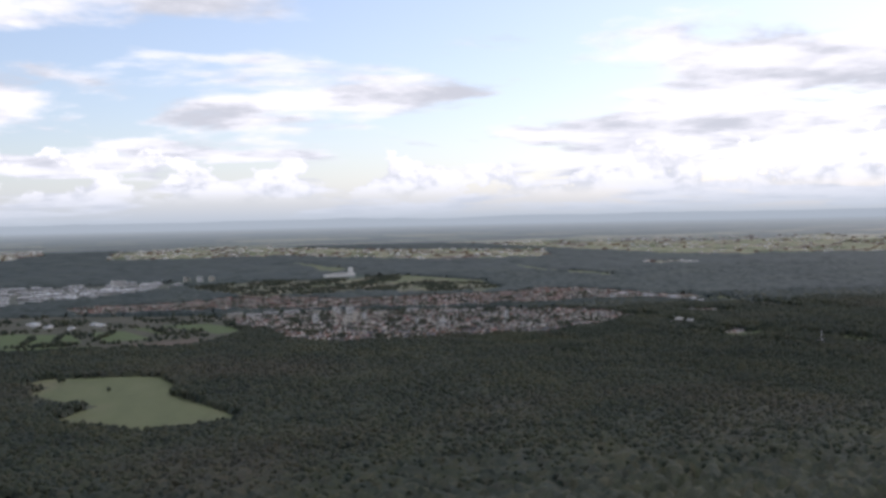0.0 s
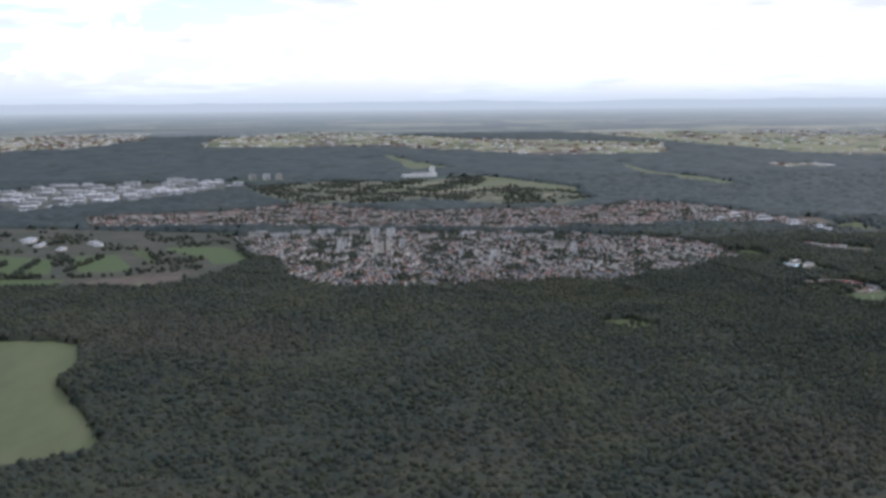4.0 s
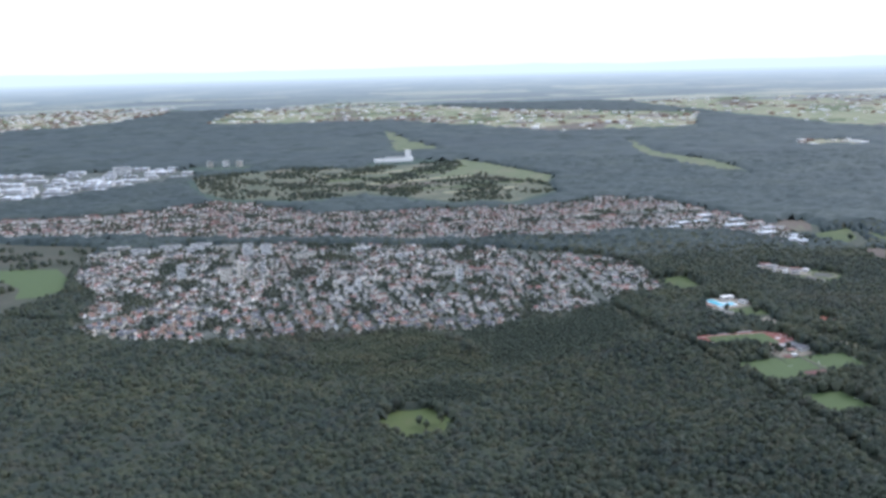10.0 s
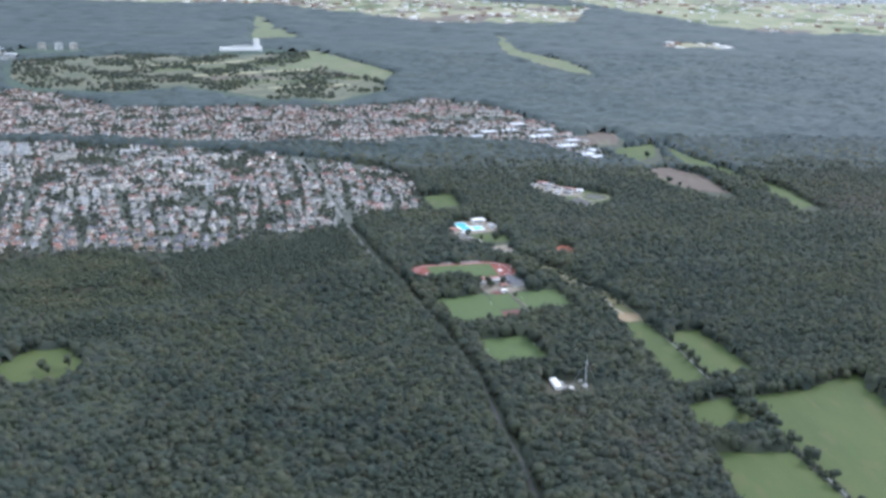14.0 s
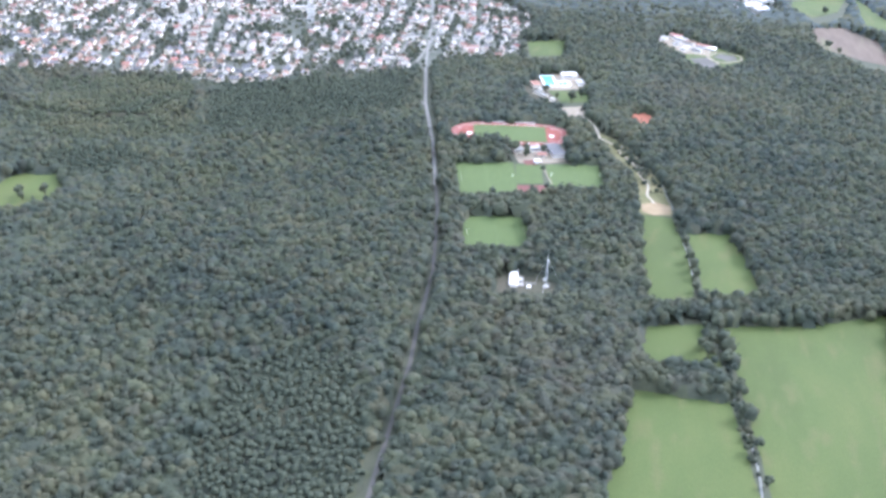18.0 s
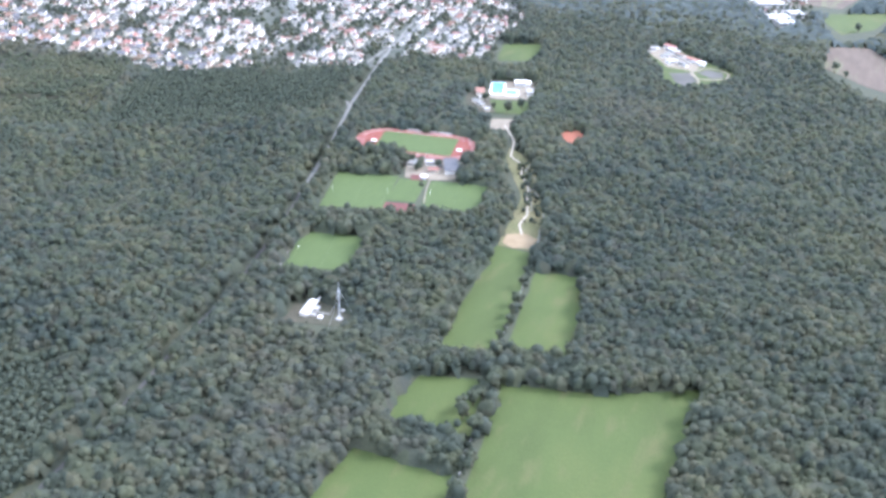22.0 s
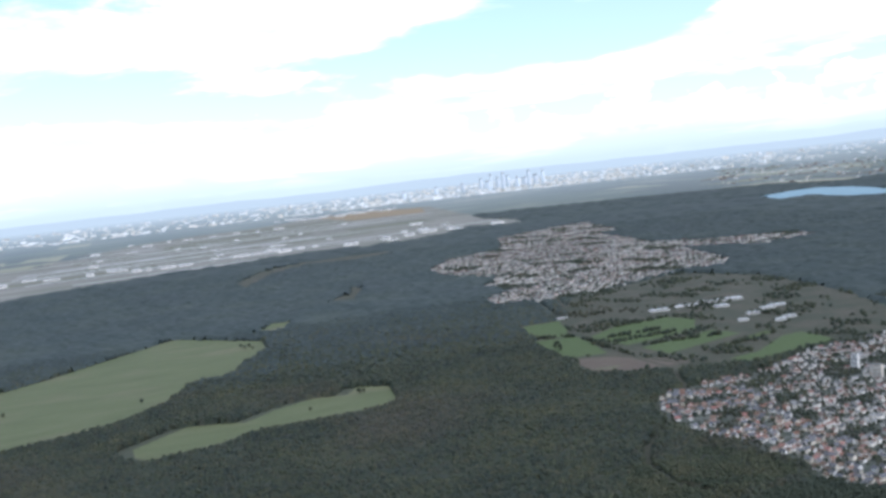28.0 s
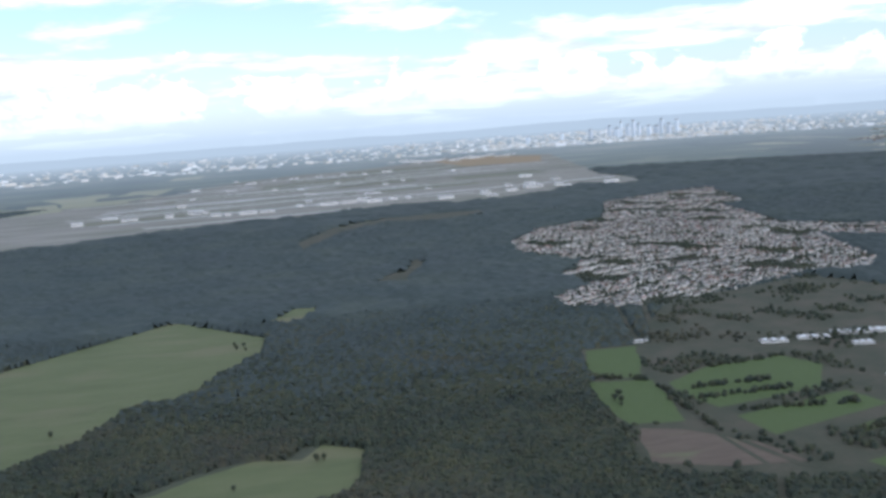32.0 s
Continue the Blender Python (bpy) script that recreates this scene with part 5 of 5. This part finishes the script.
def flat_building(name, m, l, d, h, roof_mat, label, category, wall=None):
    ob = thing(name, m, label, category)
    boxpart("body", (-l / 2, -d / 2, 0, l / 2, d / 2, h), wall or M_WHITE, ob)
    boxpart("roof", (-l / 2 - 0.08, -d / 2 - 0.08, h, l / 2 + 0.08, d / 2 + 0.08, h + 0.07), roof_mat, ob, "flat overhanging roof")
    boxpart("window_band", (-l * 0.44, -d / 2 - 0.012, h * 0.4, l * 0.2, -d / 2 + 0.012, h * 0.75), M_GLASS, ob, "dark band of windows")
    boxpart("door", (l * 0.3, -d / 2 - 0.015, 0, l * 0.3 + 0.12, -d / 2 + 0.015, h * 0.7), M_BROWNROOF, ob)
    return ob


flat_building("clubhouse", pose(-4.2, 146.4, 0.045, 0, 0, 24), 1.3, 1.6, 0.45, M_FLATROOF, "pale clubhouse beside the running track", "clubhouse", M_CREAM)
flat_building("clubhouse", pose(-1.6, 147.6, 0.045, 0, 0, 24), 2.0, 0.9, 0.5, M_FLATROOF, "wide pale clubhouse with a flat roof", "clubhouse")
flat_building("clubhouse", pose(-0.6, 145.3, 0.045, 0, 0, 24), 1.3, 0.8, 0.4, M_REDROOF, "low clubhouse with a reddish roof", "clubhouse", M_CREAM)
flat_building("clubhouse", pose(-0.9, 142.7, 0.045, 0, 0, 24), 0.8, 0.5, 0.35, M_WHITE, "small white club hut at the pitch", "clubhouse")
sheet("club_terrace", [(-3.0, 143.1), (-1.3, 143.7), (-0.9, 142.0), (-2.3, 141.6)], M_COURT, 0.06, "reddish paved terrace below the clubhouse", "terrace", 1, 0.0)
flat_building("grandstand", pose(1.1, 147.4, 0.045, 0, 0, -66), 4.2, 1.8, 0.6, M_GREYROOF, "roofed grandstand with a dark blue-grey roof", "grandstand", M_HALL)
flat_building("changing_room", pose(-7.6, 124.6, 0.03, 0, 0, 20), 1.6, 0.7, 0.4, M_GREYROOF, "low grey changing room beside the lower pitch", "changing room")
flat_building("kiosk", pose(-5.7, 124.2, 0.03, 0, 0, 10), 0.8, 0.5, 0.35, M_FLATROOF, "small white kiosk by the pitch", "kiosk")

sheet("pool_deck", POOL_DECK, M_PAVING, 0.045, "bright paved deck round the swimming pools", "pool deck", 1, 0.15)


def pool(poly, label):
    ob = sheet("swimming_pool", poly, M_POOL, 0.075, label, "swimming pool", 1, 0.0, kind="")
    bm = bmesh.new()
    for (ax, ay), (bx, by) in zip(poly, poly[1:] + poly[:1]):
        d = Vector((bx - ax, by - ay)).normalized()
        n = Vector((-d.y, d.x)) * 0.1
        box(bm, 0, -0.1, 0.03, math.hypot(bx - ax, by - ay), 0.1, 0.1, Matrix.Translation((ax, ay, 0)) @ Matrix.Rotation(math.atan2(d.y, d.x), 4, "Z"))
    part("coping", bm, M_LINE, ob, "white stone coping")


pool([(-5.8, 184.2), (-3.8, 185), (-2.2, 179.4), (-4.2, 178.7)], "blue outdoor swimming pool with a white edge")
pool([(-2.6, 181.6), (-0.6, 182.3), (0.0, 180.0), (-2.0, 179.3)], "small blue bathing pool beside the larger one")
flat_building("bath_house", pose(-0.8, 185.2, 0.045, 0, 0, 20), 2.6, 1.2, 0.6, M_WHITE, "white bath house with a pale roof", "bath house")
flat_building("bath_house", pose(1.6, 181.6, 0.045, 0, 0, 110), 2.2, 1.0, 0.5, M_FLATROOF, "white changing block at the pool", "bath house")
flat_building("pool_restaurant", pose(-5.8, 178.2, 0.045, 0, 0, 112), 2.4, 1.3, 0.5, M_REDROOF, "restaurant with a red roof beside the pool", "restaurant", M_CREAM)
for px, py, l in ((-4.8, 173.8, 1.4), (-3.6, 172.6, 1.2), (-4.4, 175.6, 1.0), (-2.1, 171.0, 0.7)):
    flat_building("pool_annex", pose(px, py, 0.045, 0, 0, 100 + 40 * l), l, 0.7, 0.4, M_FLATROOF, "low pale annex beside the pool lawn", "annex", M_CREAM)

sheet("hut_yard", HUT_YARD, M_SCRUB, 0.04, "dry grass yard round a white hut", "yard", 1, 0.2)
ob = thing("transmitter_hut", pose(1.1, 107.4, 0.04, 0, 0, 97) @ Matrix.Scale(0.8, 4), "long white gabled building standing beside a tall mast", "building")
boxpart("body", (-2.3, -0.5, 0, 2.3, 0.5, 0.45), M_WHITE, ob)
bm = bmesh.new()
for s in (-1, 1):
    vs = [bm.verts.new(v) for v in ((-2.4, 0, 0.72), (2.4, 0, 0.72), (2.4, s * 0.6, 0.4), (-2.4, s * 0.6, 0.4))]
    lo = [bm.verts.new(v.co - Vector((0, 0, 0.05))) for v in vs]
    bm.faces.new(vs)
    bm.faces.new(lo[::-1])
    for i in range(4):
        bm.faces.new((vs[i], lo[i], lo[(i + 1) % 4], vs[(i + 1) % 4]))
bmesh.ops.recalc_face_normals(bm, faces=bm.faces)
part("roof", bm, M_WHITE, ob, "bright white sheet roof")
boxpart("annex", (-2.1, -1.4, 0, -1.6, -0.5, 0.3), M_FLATROOF, ob)
boxpart("garage", (-2.3, -2.4, 0, -1.8, -1.8, 0.26), M_WHITE, ob)
boxpart("low_shed", (-0.6, -1.3, 0, 0.3, -0.5, 0.28), M_FLATROOF, ob)
boxpart("boundary_wall", (0.3, -5.0, 0, 0.55, -4.0, 0.2), M_WHITE, ob, "low pale wall")
boxpart("covered_way", (-1.3, -3.2, 0.2, -1.1, -0.5, 0.28), M_FLATROOF, ob)

ob = thing("radio_mast", pose(4.8, 106.6, 0.04), "tall slim steel radio mast with guy wires", "mast")
boxpart("foot", (-0.3, -0.3, 0, 0.3, 0.3, 0.12), M_CONCRETE, ob, "concrete foot")
bm = bmesh.new()
for i in range(3):
    a = math.tau * i / 3
    box(bm, 0.05 * math.cos(a) - 0.011, 0.05 * math.sin(a) - 0.011, 0.1, 0.05 * math.cos(a) + 0.011, 0.05 * math.sin(a) + 0.011, 3.7)
for i in range(17):
    box(bm, -0.05, -0.05, 0.2 + i * 0.2, 0.05, 0.05, 0.212 + i * 0.2)
part("lattice", bm, M_STEEL, ob)
boxpart("antenna", (-0.02, -0.02, 3.7, 0.02, 0.02, 4.2), M_STEEL, ob)
boxpart("platform", (-0.12, -0.12, 3.2, 0.12, 0.12, 3.25), M_STEEL, ob)
for i in range(3):
    a = math.tau * i / 3 + 0.4
    bm = bmesh.new()
    lean = math.degrees(math.atan2(1.7, 3.4))
    box(bm, -0.008, -0.008, 0, 0.008, 0.008, 3.5, Matrix.Translation((1.7 * math.cos(a), 1.7 * math.sin(a), 0)) @ Matrix.Rotation(a, 4, "Z") @ Matrix.Rotation(-radians(lean), 4, "Y"))
    part("guy_wire", bm, M_STEEL, ob)
# farm with grey riding grounds behind the pool
sheet("farm_yard", [(13.9, 215), (15.1, 218), (18, 220.2), (20.4, 216), (25.2, 212.4), (23.8, 207), (19.2, 207.4)], M_PAVING, 0.05, "pale sandy yard between farm buildings", "yard", 1.5, 0.3)
for px, py, l, d, turn, roof in ((14.8, 216.4, 2.2, 0.9, 40, M_FLATROOF), (17.4, 219, 2.4, 1.1, -30, M_REDROOF), (18.4, 216.8, 2.6, 1.2, -30, M_FLATROOF), (20.2, 214.6, 2.4, 1.0, -35, M_BROWNROOF),
                                 (17.8, 213.2, 2.0, 1.0, 60, M_FLATROOF), (22.8, 212.6, 2.8, 1.0, -25, M_REDROOF), (24.6, 211.2, 1.2, 1.0, -25, M_WHITE), (19.4, 210.0, 2.2, 1.1, 60, M_FLATROOF), (21.6, 209.4, 1.8, 0.8, -30, M_FLATROOF)):
    flat_building("farm_building", pose(px, py, 0.05, 0, 0, turn), l, d, 0.5, roof, "pale farm building round a sandy yard", "farm building")
sheet("riding_ground", [(20.2, 204.0), (23.4, 205.8), (25.4, 201.6), (24.1, 197.8), (21.7, 199.8)], M_ROAD, 0.05, "grey riding ground with a pale edge", "riding ground", 1, 0.2)
sheet("riding_ground", [(24.6, 206.4), (26, 209.2), (28.8, 208.4), (29.4, 206), (27.4, 204.4)], M_ROAD, 0.05, "rounded grey riding ground", "riding ground", 1, 0.2)
ribbon("riding_track", [(23.4, 205.9), (25.5, 210), (28, 210.2), (30, 208.4), (30.0, 205.5), (27.4, 203.5), (25.2, 203.2), (23.6, 205.6)], 0.5, M_PAVING, 0.06, "pale sand track in a loop", "track", 0.3)
ribbon("riding_track", [(24.4, 197.2), (25.9, 201.4), (23.8, 206)], 0.35, M_PAVING, 0.064, "pale sand path between riding grounds", "track", 0.3)

# ---------------------------------------------------------------- single trees, hedges and gardens
def tree(seed, h, r):
    ob = thing("tree", Matrix(), "single broadleaf tree with an uneven green crown", "tree", "trees in the fields")
    bm = bmesh.new()
    bmesh.ops.create_cone(bm, cap_ends=True, segments=7, radius1=0.07 * h / 1.6, radius2=0.03, depth=h * 0.6, matrix=Matrix.Translation((0, 0, h * 0.3)))
    for k in range(3):
        a = k * 2.1 + seed
        bmesh.ops.create_cone(bm, segments=5, radius1=0.03, radius2=0.012, depth=h * 0.4,
                              matrix=Matrix.Translation((0.12 * math.cos(a), 0.12 * math.sin(a), h * 0.5)) @ Matrix.Rotation(a, 4, "Z") @ Matrix.Rotation(0.6, 4, "Y"))
    part("trunk", bm, M_BARK, ob)
    bm = bmesh.new()
    rr = random.Random(seed)
    for k in range(13):
        a, q, z = rr.uniform(0, math.tau), rr.uniform(0.0, 0.62) * r, rr.uniform(0.42, 0.92) * h
        made = bmesh.ops.create_icosphere(bm, subdivisions=2, radius=rr.uniform(0.26, 0.46) * r, matrix=Matrix.Translation((q * math.cos(a), q * math.sin(a), z)))["verts"]
        for v in made:
            v.co += noise.noise_vector(v.co * 5 + Vector((seed, k, 0))) * 0.16 * r
    part("crown", bm, M_LEAF, ob)
    return ob


protos = [tree(1, 1.5, 0.75), tree(2, 1.8, 0.8), tree(3, 1.2, 0.6), tree(4, 1.6, 0.95)]
spots = [(21.4, 97.6), (22.0, 96.4), (22.6, 100), (22.9, 101.6), (22.2, 98.6), (23.6, 95), (20.9, 109.8), (21.6, 106.8), (20.2, 117), (19.8, 121), (21.0, 113), (20.6, 115),
         (-305, 80), (-308, 82), (-303, 83), (-311, 79), (-226, 45), (-188, 105), (-189, 106.5), (-209, 171), (-207, 172), (-211, 172.5), (-204, 171), (-238, 4), (-176, 90),
         (-60, 114), (-62, 112), (-63, 113), (-4.4, 147), (-4.9, 145.4), (-2.8, 144.6), (-0.6, 147), (25.0, 86.6), (25.8, 82), (26.4, 77.5), (26.9, 72), (24.8, 91), (-3.6, 174.6),
         (-1.4, 172.4), (1.0, 171.6), (2.4, 174.4), (47, 219), (49, 217), (50, 250), (64, 236), (66, 228)]
tr = random.Random(6)
for i, (px, py) in enumerate(spots):
    m = pose(px, py, 0.02, 0, 0, tr.uniform(0, 360)) @ Matrix.Scale(tr.uniform(0.75, 1.15), 4)
    if i < 4:
        protos[i].matrix_basis = pose(px, py, 0.02)
    else:
        copy_thing(protos[i % 4], m)


def hedge(name, line, reach, count, r0, r1, h0, h1, label):
    xs, ys = [], []
    for i in range(count):
        k = rng.integers(0, len(line) - 1)
        s = rng.random()
        (ax, ay), (bx, by) = line[k], line[k + 1]
        xs.append(ax + (bx - ax) * s + rng.normal(0, reach))
        ys.append(ay + (by - ay) * s + rng.normal(0, reach))
    scatter(name, broad, np.array(xs), np.array(ys), rng.uniform(r0, r1, count), rng.uniform(h0, h1, count), M_LEAF, label, "hedge")


hedge("hedgerow", [(15.2, 91.6), (19.5, 91.2), (24.2, 90.4)], 0.42, 90, 0.35, 0.6, 0.8, 1.5, "thick grey-green hedge of small trees between meadows")
hedge("stream_bushes", STREAM[4:], 0.22, 170, 0.12, 0.34, 0.2, 0.7, "bushes and small trees along the stream")
hedge("shrub_clump", [(22.2, 100.6), (22.9, 102)], 0.4, 16, 0.3, 0.5, 0.6, 1.1, "brownish clump of shrubs beside the stream")
hedge("conifer_clump", [(-3.2, 147.4), (-2.4, 144.6)], 0.16, 16, 0.25, 0.36, 0.8, 1.4, "dark narrow conifers between the clubhouses")
hedge("hedgerow", [(22, 106.4), (27, 106.8), (33, 107.4), (41, 111)], 0.8, 150, 0.4, 0.8, 1.0, 1.9, "row of trees at the head of the big meadow")
hedge("tree_row", [(-14.5, 145.2), (-11.5, 145.6), (-8, 146.4), (-6.6, 146.6)], 0.6, 60, 0.5, 0.85, 1.5, 2.3, "clump of trees in front of the running track")
hedge("path_shrubs", [(9.2, 153.6), (11.2, 149.4), (13.2, 145), (14.6, 140), (16.4, 135)], 0.55, 70, 0.16, 0.42, 0.3, 1.0, "shrubs and young trees scattered along the dry path")
hedge("hedgerow", [(15.5, 103.4), (21.5, 104.6)], 0.6, 60, 0.4, 0.75, 1.0, 1.8, "row of trees between two meadows")
for a, b in (((-213, 190), (-214, 210)), ((-204, 189), (-206, 211)), ((-193, 193), (-190, 218)), ((-218, 184), (-181, 184)), ((-232, 169), (-224, 183)), ((-230, 200), (-234, 221)), ((-171, 206), (-180, 231))):
    hedge("hedgerow", [a, b], 0.45, 34, 0.45, 0.8, 0.7, 1.3, "dark hedge of bushes between narrow fields")
def garden_trees(poly, backs, step, share, size, seed, limit, r0, r1, label):
    """Trees in rows along the back gardens, and groves in the town's parks."""
    gx, gy = grid_points(min(q[0] for q in poly), min(q[1] for q in poly), max(q[0] for q in poly), max(q[1] for q in poly), step)
    k = inside(poly, gx, gy) & ((patches(gx, gy, size, seed) > limit) | (rng.random(len(gx)) < 0.22))
    b = np.array([q for q in backs if rng.random() < share])
    bx, by = b[:, 0] + rng.normal(0, 0.55, len(b)), b[:, 1] + rng.normal(0, 0.55, len(b))
    xs, ys = np.concatenate([gx[k], bx]), np.concatenate([gy[k], by])
    scatter("garden_trees", rough_low, xs, ys, rng.uniform(r0, r1, len(xs)), rng.uniform(0.6, 1.4, len(xs)), M_LEAF, label, "garden trees")


garden_trees(TOWN_NEAR, near_backs, 1.3, 0.85, 19, 61, 0.62, 0.3, 0.66, "garden trees and hedges between the houses of the town")
garden_trees(TOWN_MID, mid_backs, 1.5, 0.75, 21, 62, 0.75, 0.3, 0.7, "garden trees in the older part of the town")
garden_trees(TOWN_FAR, far_backs, 2.4, 1.0, 34, 63, 0.6, 0.55, 1.05, "trees between the houses of the farther town")
for key, dens in (("castle_heath", 0.42), ("field_margin", 0.0)):
    p = SCRUBLAND[key]
    gx, gy = grid_points(min(q[0] for q in p), min(q[1] for q in p), max(q[0] for q in p), max(q[1] for q in p), 2.2)
    taken = np.zeros(len(gx), bool)
    for q in [*GRASSLAND.values(), *SOIL.values(), TOWN_NEAR, TOWN_MID]:
        taken |= inside(q, gx, gy)
    k = inside(p, gx, gy) & ~taken & (patches(gx, gy, 26, 8) + rng.uniform(-0.5, 0.5, len(gx)) > 0.55 - dens)
    scatter("bushes", rough_low, gx[k], gy[k], rng.uniform(0.5, 1.1, k.sum()), rng.uniform(0.7, 1.7, k.sum()), M_LEAF, "scattered bushes and small trees on rough ground", "bushes")
